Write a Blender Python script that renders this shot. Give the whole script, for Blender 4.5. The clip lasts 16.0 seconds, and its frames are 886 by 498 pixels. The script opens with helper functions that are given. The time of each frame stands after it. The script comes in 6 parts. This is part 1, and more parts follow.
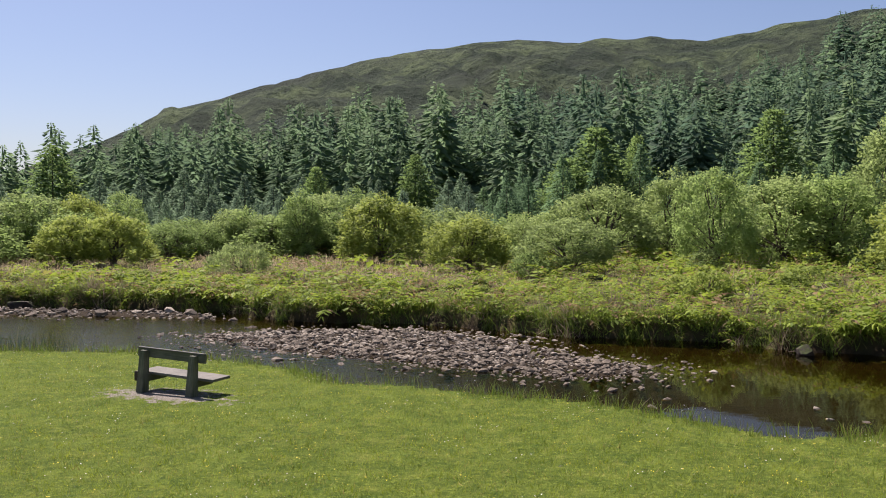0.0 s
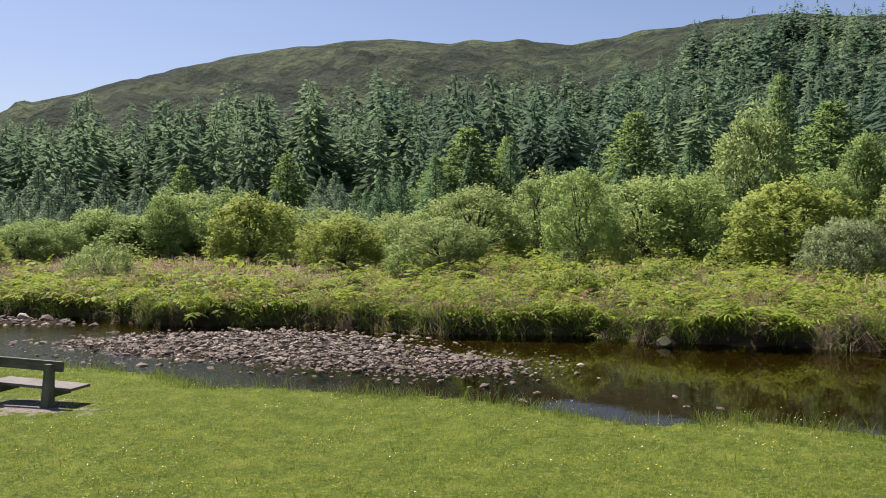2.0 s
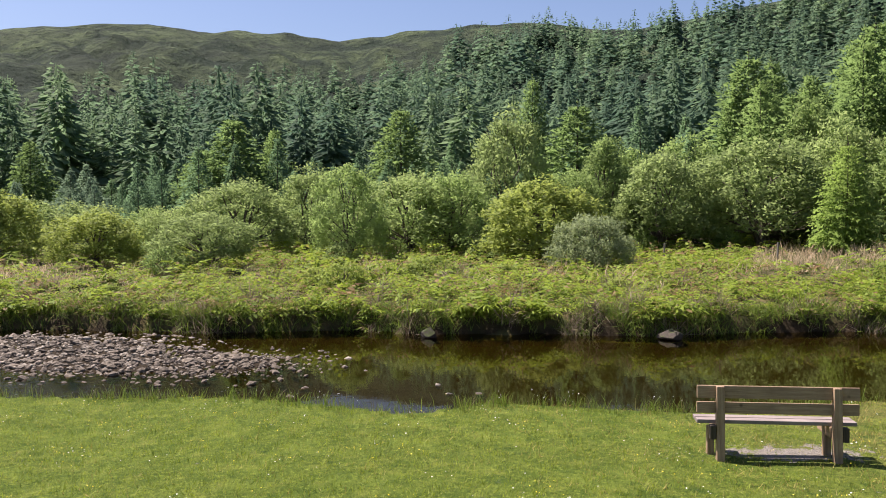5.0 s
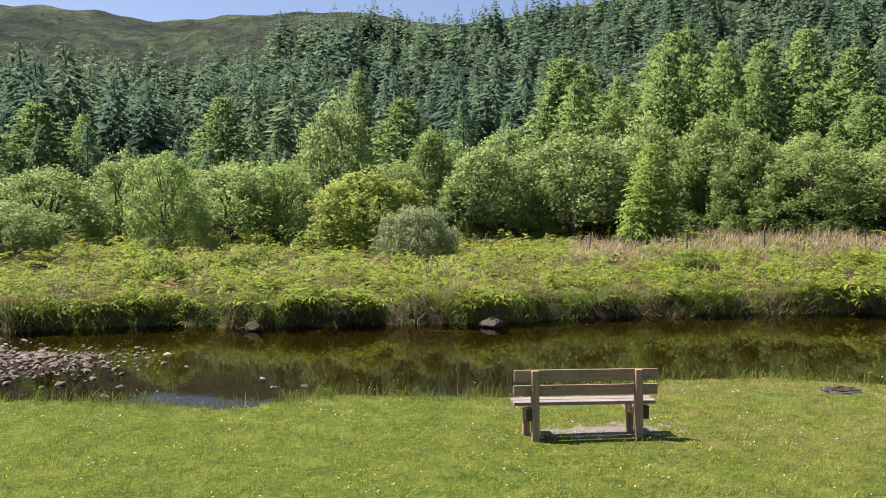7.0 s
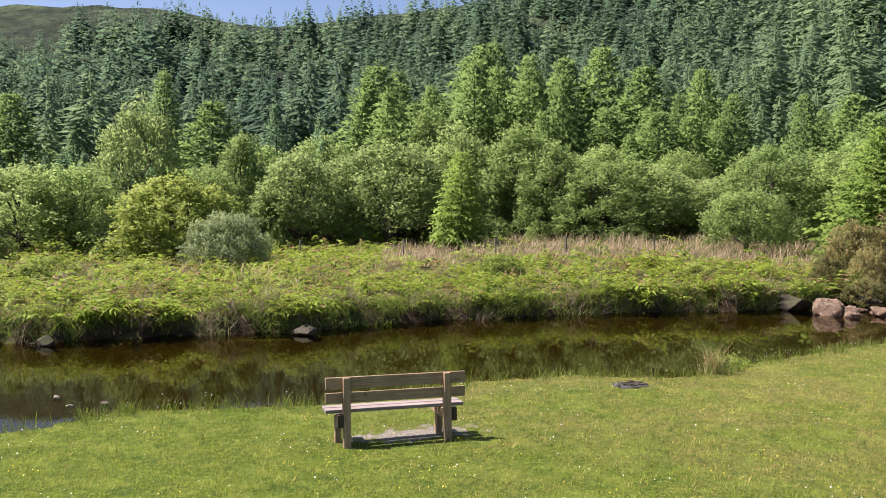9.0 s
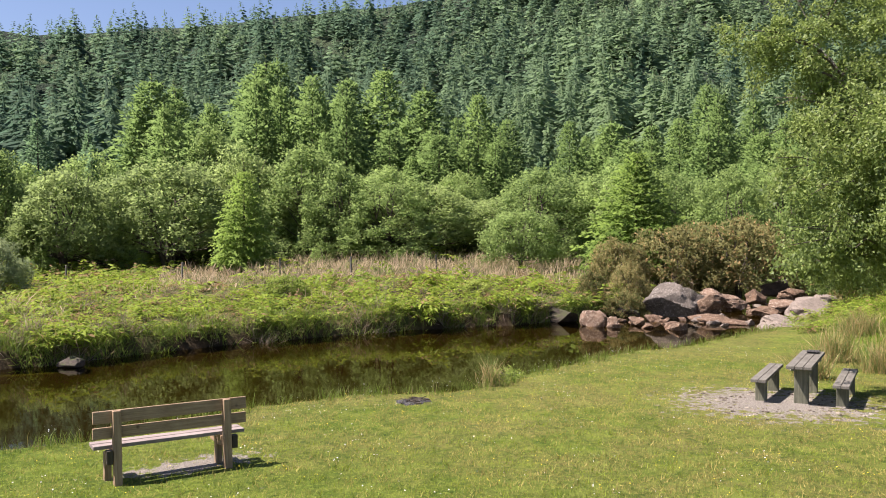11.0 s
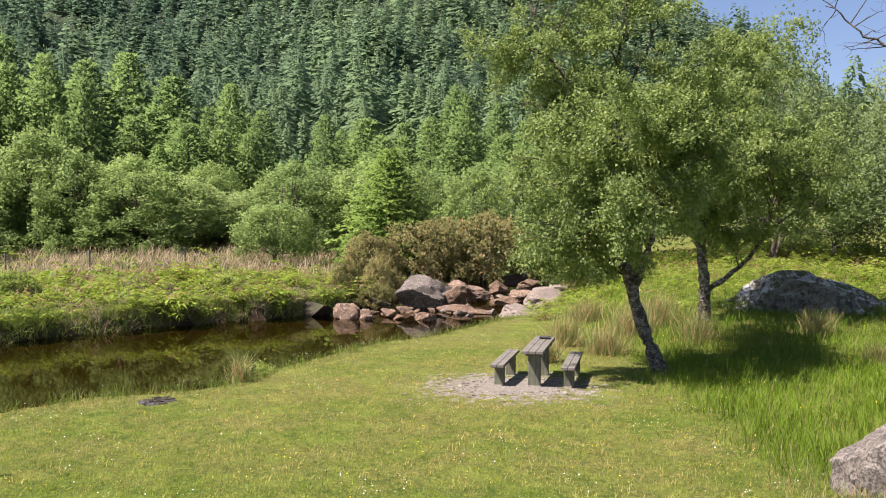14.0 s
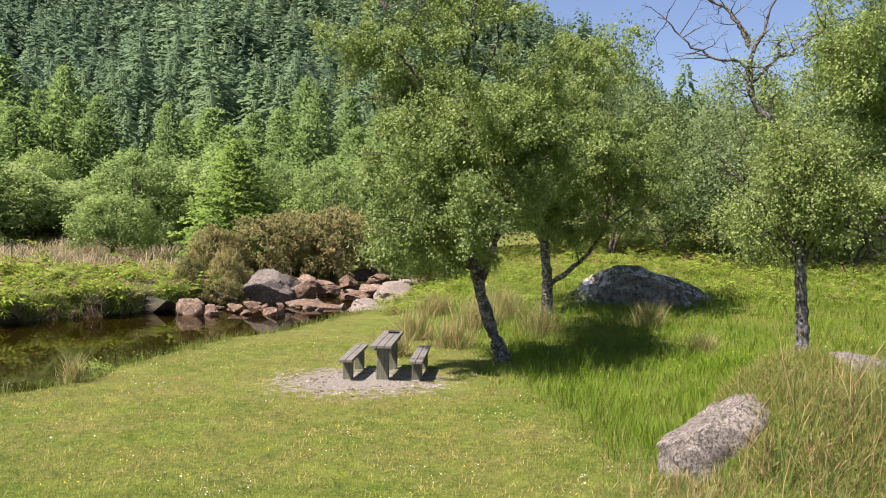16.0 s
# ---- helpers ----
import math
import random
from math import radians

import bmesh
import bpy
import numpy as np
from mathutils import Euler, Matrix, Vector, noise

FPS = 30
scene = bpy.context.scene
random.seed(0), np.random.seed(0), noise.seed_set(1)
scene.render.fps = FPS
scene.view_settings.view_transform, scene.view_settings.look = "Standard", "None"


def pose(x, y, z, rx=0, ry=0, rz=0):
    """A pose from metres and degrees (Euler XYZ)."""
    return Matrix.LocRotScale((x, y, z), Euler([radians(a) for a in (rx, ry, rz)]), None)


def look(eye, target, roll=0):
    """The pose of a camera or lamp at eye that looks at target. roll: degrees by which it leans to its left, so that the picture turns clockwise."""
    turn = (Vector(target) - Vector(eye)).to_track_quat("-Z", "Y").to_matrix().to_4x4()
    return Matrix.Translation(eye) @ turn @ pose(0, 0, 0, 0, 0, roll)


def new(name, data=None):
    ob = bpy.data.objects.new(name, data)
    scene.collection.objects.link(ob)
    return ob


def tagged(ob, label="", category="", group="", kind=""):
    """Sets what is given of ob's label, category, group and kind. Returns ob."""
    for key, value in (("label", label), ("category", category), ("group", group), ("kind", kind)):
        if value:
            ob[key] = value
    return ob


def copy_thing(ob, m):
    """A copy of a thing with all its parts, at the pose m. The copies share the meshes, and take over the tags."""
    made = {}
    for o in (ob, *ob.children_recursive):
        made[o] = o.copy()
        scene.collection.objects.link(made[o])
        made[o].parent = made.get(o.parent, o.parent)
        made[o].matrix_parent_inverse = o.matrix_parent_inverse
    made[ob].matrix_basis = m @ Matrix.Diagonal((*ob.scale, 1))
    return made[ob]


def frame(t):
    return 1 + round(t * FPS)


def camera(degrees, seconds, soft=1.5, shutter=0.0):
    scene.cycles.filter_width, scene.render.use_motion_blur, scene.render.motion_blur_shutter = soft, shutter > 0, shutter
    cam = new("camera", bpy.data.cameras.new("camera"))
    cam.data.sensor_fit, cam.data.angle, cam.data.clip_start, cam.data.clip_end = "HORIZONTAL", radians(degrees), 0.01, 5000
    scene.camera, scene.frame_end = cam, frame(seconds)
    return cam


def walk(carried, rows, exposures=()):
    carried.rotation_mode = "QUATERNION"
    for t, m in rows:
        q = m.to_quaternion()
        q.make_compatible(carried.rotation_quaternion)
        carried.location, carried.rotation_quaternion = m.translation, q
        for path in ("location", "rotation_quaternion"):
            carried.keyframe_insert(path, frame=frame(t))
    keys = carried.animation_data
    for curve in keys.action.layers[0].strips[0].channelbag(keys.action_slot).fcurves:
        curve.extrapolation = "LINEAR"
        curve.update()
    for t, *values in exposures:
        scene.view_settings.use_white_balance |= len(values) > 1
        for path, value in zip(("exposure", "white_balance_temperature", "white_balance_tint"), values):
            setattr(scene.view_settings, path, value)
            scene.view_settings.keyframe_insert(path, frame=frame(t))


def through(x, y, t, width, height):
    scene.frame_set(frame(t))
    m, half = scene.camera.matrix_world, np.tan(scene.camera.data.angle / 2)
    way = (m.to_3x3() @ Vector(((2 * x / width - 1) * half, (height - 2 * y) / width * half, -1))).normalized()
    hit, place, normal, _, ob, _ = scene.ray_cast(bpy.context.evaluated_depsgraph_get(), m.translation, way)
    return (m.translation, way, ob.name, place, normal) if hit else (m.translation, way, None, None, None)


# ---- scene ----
cam = camera(54.8, 16.0, soft=1.0)
# seconds, x, y, z, pitch, roll, yaw
ROWS = [
    (0, 0.000, 0.000, 2.860, -2.000, 0.117, 0.000),
    (0.5, -0.008, 0.010, 2.856, -1.979, 0.007, -2.701),
    (1, 0.002, -0.001, 2.856, -2.007, -0.016, -4.830),
    (1.5, 0.011, 0.000, 2.851, -2.044, 0.127, -6.568),
    (2, 0.031, -0.001, 2.859, -2.095, 0.364, -8.422),
    (2.5, 0.045, 0.017, 2.858, -2.084, 0.513, -10.490),
    (3, 0.046, -0.017, 2.849, -2.047, 0.487, -12.649),
    (3.5, 0.057, -0.052, 2.843, -2.172, 0.452, -15.081),
    (6, 0.010, -0.190, 2.859, -2.816, -0.115, -30.160),
    (6.5, 0.002, -0.220, 2.869, -3.095, -0.230, -33.089),
    (7, 0.003, -0.232, 2.873, -3.074, -0.206, -35.414),
    (7.5, -0.006, -0.261, 2.881, -3.005, -0.260, -38.071),
    (8, -0.005, -0.274, 2.882, -2.965, -0.387, -40.686),
    (8.5, -0.002, -0.305, 2.892, -2.877, -0.399, -44.303),
    (9, 0.005, -0.329, 2.899, -2.614, -0.397, -47.728),
    (9.5, 0.002, -0.361, 2.909, -1.894, -0.510, -51.754),
    (12, -0.017, -0.453, 2.906, -1.481, 0.359, -67.269),
    (12.5, -0.033, -0.468, 2.896, -1.524, 0.276, -69.708),
    (13, -0.035, -0.489, 2.906, -1.505, 0.075, -72.407),
    (13.5, -0.044, -0.523, 2.900, -1.509, -0.188, -75.576),
    (14, -0.065, -0.545, 2.915, -1.603, -0.393, -78.228),
    (14.5, -0.055, -0.566, 2.909, -1.824, -0.671, -80.564),
    (15, -0.053, -0.580, 2.912, -2.123, -0.837, -83.189),
    (15.5, -0.077, -0.581, 2.922, -2.005, -0.958, -85.756),
    (16, -0.089, -0.585, 2.929, -1.874, -1.033, -88.168),
]
walk(cam, [(t, pose(x, y, z, 90 + pitch, roll, yaw)) for t, x, y, z, pitch, roll, yaw in ROWS], exposures=[(0.0, 0.88, 6350, 24), (3.5, 1.05, 6350, 24), (7.0, 1.23, 6350, 24), (12.0, 1.33, 6350, 24), (16.0, 1.36, 6350, 24)])

# ---- light ----
SUN_AZ, SUN_EL = -32.0, 58.0
world = bpy.data.worlds.new("world")
scene.world = world
world.use_nodes = True
wt = world.node_tree
sky = wt.nodes.new("ShaderNodeTexSky")
sky.sky_type, sky.sun_disc = "NISHITA", False
sky.sun_elevation, sky.sun_rotation = radians(SUN_EL), radians(SUN_AZ)
sky.air_density, sky.dust_density, sky.ozone_density = 1.0, 1.1, 3.0
wt.nodes["Background"].inputs["Strength"].default_value = 0.057
wt.links.new(sky.outputs[0], wt.nodes["Background"].inputs["Color"])
sun_data = bpy.data.lights.new("sun", "SUN")
sun_data.energy, sun_data.angle, sun_data.color = 4.9, radians(0.55), (1.0, 0.94, 0.82)
sun = new("sun", sun_data)
sun_way = Vector((math.sin(radians(SUN_AZ)) * math.cos(radians(SUN_EL)), math.cos(radians(SUN_AZ)) * math.cos(radians(SUN_EL)), math.sin(radians(SUN_EL))))
sun.matrix_world = look(sun_way * 60, (0, 0, 0))


# ---- materials ----
class Nodes:
    """A small wrapper to write node materials in few lines."""

    def __init__(self, name):
        self.mat = bpy.data.materials.new(name)
        self.mat.use_nodes = True
        self.tree = self.mat.node_tree
        self.tree.nodes.clear()
        self.out = self.tree.nodes.new("ShaderNodeOutputMaterial")

    def node(self, kind, **values):
        n = self.tree.nodes.new(kind)
        for key, value in values.items():
            if key in n.inputs:
                self.put(n.inputs[key], value)
        return n

    def put(self, socket, value):
        if isinstance(value, bpy.types.NodeSocket):
            self.tree.links.new(value, socket)
        elif isinstance(value, tuple) and len(value) == 3 and socket.type == "RGBA":
            socket.default_value = (*value, 1)
        else:
            socket.default_value = value

    def place(self):
        return self.node("ShaderNodeNewGeometry").outputs["Position"]

    def noise(self, scale, detail=4, rough=0.55, at=None, stretch=None):
        n = self.node("ShaderNodeTexNoise", Scale=scale, Detail=detail, Roughness=rough)
        v = at if at is not None else self.place()
        if stretch:
            m = self.node("ShaderNodeMapping", Scale=stretch)
            self.put(m.inputs["Vector"], v)
            v = m.outputs[0]
        self.put(n.inputs["Vector"], v)
        return n.outputs["Fac"]

    def span(self, value, a, b, lo=0.0, hi=1.0):
        n = self.node("ShaderNodeMapRange", Value=value)
        for i, v in zip((1, 2, 3, 4), (a, b, lo, hi)):
            n.inputs[i].default_value = v
        return n.outputs[0]

    def mix(self, fac, a, b):
        n = self.node("ShaderNodeMix")
        n.data_type = "RGBA"
        self.put(n.inputs[0], fac)
        self.put(n.inputs[6], a)
        self.put(n.inputs[7], b)
        return n.outputs[2]

    def math(self, op, a, b=0.0):
        n = self.node("ShaderNodeMath")
        n.operation = op
        self.put(n.inputs[0], a)
        self.put(n.inputs[1], b)
        return n.outputs[0]

    def bump(self, height, strength=0.4, distance=0.02):
        return self.node("ShaderNodeBump", Height=height, Strength=strength, Distance=distance).outputs[0]

    def principled(self, color, rough=0.8, normal=None, metallic=0.0, specular=0.3):
        n = self.node("ShaderNodeBsdfPrincipled", Roughness=rough, Metallic=metallic)
        self.put(n.inputs["Base Color"], color)
        self.put(n.inputs["Specular IOR Level"], specular)
        if normal is not None:
            self.put(n.inputs["Normal"], normal)
        return n.outputs[0]

    def done(self, shader):
        self.tree.links.new(shader, self.out.inputs["Surface"])
        return self.mat


def leaf_material(name, dark, light, shine=0.15, through=0.5, tint=None, spread=0.5, mottle=0.0):
    """Leaves: colour varies leaf by leaf and plant by plant; part of the light passes through."""
    n = Nodes(name)
    island = n.node("ShaderNodeNewGeometry").outputs["Random Per Island"]
    plant = n.node("ShaderNodeObjectInfo").outputs["Random"]
    patch = n.noise(0.35, 3)
    f = n.math("ADD", n.math("MULTIPLY", island, spread), n.math("MULTIPLY", n.math("SUBTRACT", plant, 0.22), 0.75))
    f = n.math("ADD", f, n.span(patch, 0.3, 0.7, -0.15, 0.25))
    if mottle:
        f = n.math("ADD", f, n.span(n.noise(2.4, 5, 0.7), 0.36, 0.64, -mottle, mottle))
    color = n.mix(f, dark, light)
    if tint:
        color = n.mix(n.math("GREATER_THAN", island, tint[1]), color, tint[0])
    solid = n.principled(color, 0.6, specular=shine)
    lucent = n.node("ShaderNodeBsdfTranslucent")
    n.put(lucent.inputs["Color"], n.mix(0.5, color, light))
    m = n.node("ShaderNodeMixShader")
    m.inputs[0].default_value = through
    n.tree.links.new(solid, m.inputs[1])
    n.tree.links.new(lucent.outputs[0], m.inputs[2])
    return n.done(m.outputs[0])


def forest_material():
    """Needles of the plantation: tone stored with the mesh tree by tree, paler on the left as painted haze."""
    n = Nodes("forest_needle")
    tone = n.node("ShaderNodeAttribute")
    tone.attribute_name = "tone"
    island = n.node("ShaderNodeNewGeometry").outputs["Random Per Island"]
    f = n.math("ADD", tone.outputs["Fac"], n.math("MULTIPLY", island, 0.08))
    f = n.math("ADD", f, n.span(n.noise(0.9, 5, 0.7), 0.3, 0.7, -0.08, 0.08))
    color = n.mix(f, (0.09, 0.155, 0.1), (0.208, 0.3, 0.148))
    lucent = n.node("ShaderNodeBsdfTranslucent")
    n.put(lucent.inputs["Color"], color)
    m = n.node("ShaderNodeMixShader")
    m.inputs[0].default_value = 0.58
    n.tree.links.new(n.principled(color, 0.6, n.bump(n.noise(2.5, 4, 0.8), 0.3, 0.1), specular=0.04), m.inputs[1])
    n.tree.links.new(lucent.outputs[0], m.inputs[2])
    return n.done(m.outputs[0])


def bark_material(name, a, b, pale=None):
    n = Nodes(name)
    fine = n.noise(9, 6, 0.7, stretch=(1, 1, 0.35))
    plates = n.noise(22, 5, 0.75, stretch=(1, 1, 0.6))
    color = n.mix(n.span(fine, 0.35, 0.65), a, b)
    if pale:
        color = n.mix(n.span(n.noise(6.5, 6, 0.8, stretch=(1, 1, 1.7)), 0.5, 0.58), color, pale)
        color = n.mix(n.span(n.noise(2.1, 5, 0.75), 0.52, 0.6, 0, 0.8), color, tuple(0.8 * c for c in pale))
        color = n.mix(n.span(plates, 0.5, 0.62, 0, 0.85), color, tuple(0.6 * c for c in a))
    return n.done(n.principled(color, 0.9, n.bump(n.math("ADD", fine, plates), 1.0, 0.05)))


def wood_material(name, a, b, along):
    """Weathered timber with grain along one axis of the part."""
    n = Nodes(name)
    at = n.node("ShaderNodeTexCoord").outputs["Object"]
    stretch = [9, 9, 9]
    stretch[along] = 0.5
    grain = n.noise(5, 6, 0.7, at=at, stretch=tuple(stretch))
    blotch = n.noise(4.0, 4, 0.6)
    knot = n.node("ShaderNodeTexVoronoi", Scale=3.2)
    n.put(knot.inputs["Vector"], n.place())
    color = n.mix(n.span(grain, 0.3, 0.7), a, b)
    color = n.mix(n.span(blotch, 0.35, 0.75, 0, 0.55), color, tuple(0.62 * c for c in a))
    color = n.mix(n.span(knot.outputs["Distance"], 0.03, 0.09, 0.7, 0.0), color, (0.05, 0.03, 0.018))
    return n.done(n.principled(color, 0.75, n.bump(grain, 0.5, 0.006)))


def rock_material(name, a, b, lichen=None, moss=None, size=1.0, single=False, cover=0.53):
    n = Nodes(name)
    up = n.node("ShaderNodeSeparateXYZ")
    n.put(up.inputs[0], n.node("ShaderNodeNewGeometry").outputs["Normal"])
    big, fine = n.noise(1.3 / size, 6, 0.65), n.noise(14 / size, 8, 0.75)
    color = n.mix(n.span(big, 0.35, 0.65), a, b)
    color = n.mix(n.span(fine, 0.45, 0.68, 0, 0.85), color, tuple(0.3 * c for c in a))
    color = n.mix(n.math("MULTIPLY", n.node("ShaderNodeObjectInfo").outputs["Random"], 0.35), color, tuple(0.6 * c for c in b))
    if single:
        own = n.node("ShaderNodeNewGeometry").outputs["Random Per Island"]
        color = n.mix(n.span(own, 0.0, 0.55, 0.75, 0.0), color, (0.06, 0.045, 0.035))
        color = n.mix(n.span(own, 0.62, 1.0, 0.0, 0.75), color, (0.46, 0.405, 0.32))
    if lichen:
        grow = n.span(n.noise(5 / size, 7, 0.8), cover, cover + 0.07)
        # on the dark boulder lichen keeps to upper faces, painting a sunlit top too
        color = n.mix(n.math("MULTIPLY", grow, n.span(up.outputs[2], 0.1, 0.6, 0.25, 1.0)) if moss else grow, color, lichen)
    if moss:
        mask = n.math("MULTIPLY", n.span(n.noise(2.2 / size, 5, 0.7), 0.46, 0.56), n.span(up.outputs[2], 0.2, 0.7))
        color = n.mix(mask, color, moss)
    return n.done(n.principled(color, 0.85, n.bump(n.math("ADD", fine, big), 0.8, 0.08 * size)))


def ground_material():
    """Mown lawn, dry and lush patches, earth at the banks, heath and bracken litter on the far side, moor on the hill."""
    n = Nodes("ground")
    at = n.place()
    xyz = n.node("ShaderNodeSeparateXYZ")
    n.put(xyz.inputs[0], at)
    fine, mid, big = n.noise(38, 4, 0.7), n.noise(3.0, 5, 0.6), n.noise(0.35, 3, 0.5)
    grass = n.mix(n.span(mid, 0.3, 0.7), (0.085, 0.14, 0.016), (0.155, 0.205, 0.022))
    dry = n.mix(n.span(fine, 0.3, 0.7), (0.165, 0.158, 0.04), (0.29, 0.24, 0.088))
    dryness = n.math("MULTIPLY", n.span(n.math("ADD", n.math("MULTIPLY", big, 0.6), n.math("MULTIPLY", mid, 0.4)), 0.38, 0.6), n.span(xyz.outputs[0], 5, 13, 0.12, 1.4))
    lawn = n.mix(dryness, grass, dry)
    lawn = n.mix(n.span(fine, 0.35, 0.65, 0.0, 0.6), lawn, (0.035, 0.055, 0.01))
    tuft = n.noise(10.0, 4, 0.75)
    lawn = n.mix(n.span(tuft, 0.42, 0.62, 0.0, 0.65), lawn, (0.045, 0.075, 0.01))
    lawn = n.mix(n.span(n.noise(16.0, 3, 0.8), 0.54, 0.68, 0.0, 0.8), lawn, (0.25, 0.31, 0.047))
    lawn = n.mix(n.span(n.noise(1.3, 5, 0.7), 0.5, 0.66, 0.0, 0.55), lawn, (0.17, 0.222, 0.034))
    lawn = n.mix(n.span(n.noise(5.0, 5, 0.75), 0.54, 0.66, 0.0, 0.6), lawn, (0.035, 0.075, 0.01))
    lawn = n.mix(n.span(n.noise(2.4, 5, 0.7), 0.52, 0.68, 0.0, 0.5), lawn, (0.22, 0.24, 0.048))
    tone = n.node("ShaderNodeAttribute")
    tone.attribute_name = "zone"
    zone = n.node("ShaderNodeSeparateColor")
    n.put(zone.inputs[0], tone.outputs["Color"])
    heath = n.mix(n.span(mid, 0.35, 0.65), (0.05, 0.075, 0.018), (0.16, 0.12, 0.06))
    color = n.mix(zone.outputs[0], lawn, heath)
    mm, ms = n.noise(0.045, 8, 0.68), n.noise(0.25, 6, 0.7)
    moor = n.mix(n.span(mm, 0.42, 0.58), (0.032, 0.05, 0.031), (0.104, 0.138, 0.068))
    moor = n.mix(n.span(ms, 0.5, 0.6, 0, 0.8), moor, (0.028, 0.042, 0.026))
    moor = n.mix(n.span(n.noise(0.02, 5, 0.6), 0.45, 0.62, 0, 0.75), moor, (0.034, 0.046, 0.032))
    color = n.mix(zone.outputs[1], color, moor)
    bumps = n.math("ADD", n.math("ADD", fine, n.math("MULTIPLY", tuft, 1.2)), n.math("MULTIPLY", mid, 0.6))
    earth = n.mix(n.span(fine, 0.3, 0.7), (0.018, 0.013, 0.008), (0.058, 0.042, 0.024))
    color = n.mix(zone.outputs[2], color, earth)
    pad = n.math("ADD", tone.outputs["Alpha"], n.span(n.noise(5, 5, 0.7), 0.25, 0.75, -0.75, 0.6))
    grit = n.mix(n.span(n.noise(60, 3, 0.8), 0.35, 0.65), (0.125, 0.11, 0.09), (0.40, 0.36, 0.305))
    color = n.mix(n.span(pad, 0.42, 0.62), color, grit)
    return n.done(n.principled(color, 0.95, n.node("ShaderNodeBump", Height=n.math("MULTIPLY", n.math("ADD", mm, n.math("MULTIPLY", ms, 0.35)), zone.outputs[1]), Strength=0.95, Distance=15.0, Normal=n.bump(bumps, 0.9, 0.06)).outputs[0], specular=0.1))


def water_material():
    """Clear peat-brown water: a thin mirror over tinted transmission, ruffled on the shallow run."""
    n = Nodes("water")
    at = n.place()
    xyz = n.node("ShaderNodeSeparateXYZ")
    n.put(xyz.inputs[0], at)
    fast = n.span(n.math("SUBTRACT", xyz.outputs[0], n.math("MULTIPLY", xyz.outputs[1], 0.1)), -7.0, 1.5, 1.0, 0.0)
    ripple = n.noise(2.2, 3, 0.5, stretch=(1.0, 2.2, 1))
    small = n.noise(9.0, 3, 0.6)
    calm = n.node("ShaderNodeBump", Height=ripple, Strength=0.012, Distance=0.05).outputs[0]
    rough_n = n.node("ShaderNodeBump", Height=n.math("ADD", ripple, small), Distance=0.06)
    n.put(rough_n.inputs["Strength"], n.math("MULTIPLY", fast, 0.13))
    n.put(rough_n.inputs["Normal"], calm)
    normal = rough_n.outputs[0]
    gloss = n.node("ShaderNodeBsdfGlossy", Roughness=0.02)
    n.put(gloss.inputs["Normal"], normal)
    gloss.inputs["Color"].default_value = (0.86, 0.83, 0.74, 1)
    clear = n.node("ShaderNodeBsdfTransparent")
    clear.inputs["Color"].default_value = (0.57, 0.51, 0.205, 1)
    facing = n.node("ShaderNodeFresnel", IOR=1.33)
    n.put(facing.inputs["Normal"], normal)
    m = n.node("ShaderNodeMixShader")
    n.put(m.inputs[0], n.math("POWER", facing.outputs[0], 1.12))
    n.tree.links.new(clear.outputs[0], m.inputs[1])
    n.tree.links.new(gloss.outputs[0], m.inputs[2])
    return n.done(m.outputs[0])


GROUND = ground_material()
WATER_MAT = water_material()
ALDER = leaf_material("alder_leaf", (0.108, 0.168, 0.056), (0.29, 0.395, 0.122), 0.08, 0.6, spread=0.7)
WILLOW = leaf_material("willow_leaf", (0.135, 0.19, 0.07), (0.315, 0.405, 0.138), 0.08, 0.6, spread=0.7)
SCRUB = leaf_material("scrub_leaf", (0.085, 0.13, 0.045), (0.25, 0.33, 0.11), 0.4, 0.42)
GREY_WILLOW = leaf_material("grey_willow_leaf", (0.14, 0.185, 0.085), (0.31, 0.375, 0.175))
YELLOW = leaf_material("young_oak_leaf", (0.15, 0.20, 0.045), (0.36, 0.43, 0.095))
BIRCH_LEAF = leaf_material("birch_leaf", (0.056, 0.1, 0.028), (0.275, 0.355, 0.095), 0.42, 0.48, spread=0.95)
SPRUCE = leaf_material("spruce_needle", (0.078, 0.145, 0.085), (0.18, 0.285, 0.13), 0.02, 0.62, spread=0.35)
# the same spruce made paler and bluer: distant haze painted into the needles
HAZY_SPRUCE = leaf_material("hazy_spruce_needle", (0.105, 0.165, 0.112), (0.225, 0.32, 0.185), 0.02, 0.62, spread=0.35)
LARCH = leaf_material("larch_needle", (0.088, 0.15, 0.05), (0.208, 0.305, 0.092), 0.02, 0.62, spread=0.35)
BANK_LEAF = leaf_material("bank_shrub_leaf", (0.10, 0.15, 0.03), (0.30, 0.38, 0.075))
FRESH = leaf_material("fresh_spruce_needle", (0.09, 0.155, 0.035), (0.27, 0.38, 0.085), 0.05, 0.55, spread=0.6)
FOREST = forest_material()
GORSE = leaf_material("gorse_spine", (0.075, 0.1, 0.03), (0.29, 0.265, 0.105), 0.1, 0.45, tint=((0.42, 0.28, 0.13), 0.88), mottle=0.45)
BRACKEN = leaf_material("bracken_frond", (0.085, 0.145, 0.018), (0.33, 0.42, 0.055), 0.15, 0.45, tint=((0.28, 0.19, 0.09), 0.88), spread=0.8)
DEAD_BRACKEN = leaf_material("dead_bracken", (0.19, 0.12, 0.055), (0.36, 0.25, 0.12), 0.1, 0.3, tint=((0.14, 0.18, 0.04), 0.6), spread=0.8)
LUSH = leaf_material("long_grass", (0.04, 0.088, 0.006), (0.148, 0.232, 0.016), 0.15, 0.32, tint=((0.3, 0.27, 0.1), 0.975), spread=0.8)
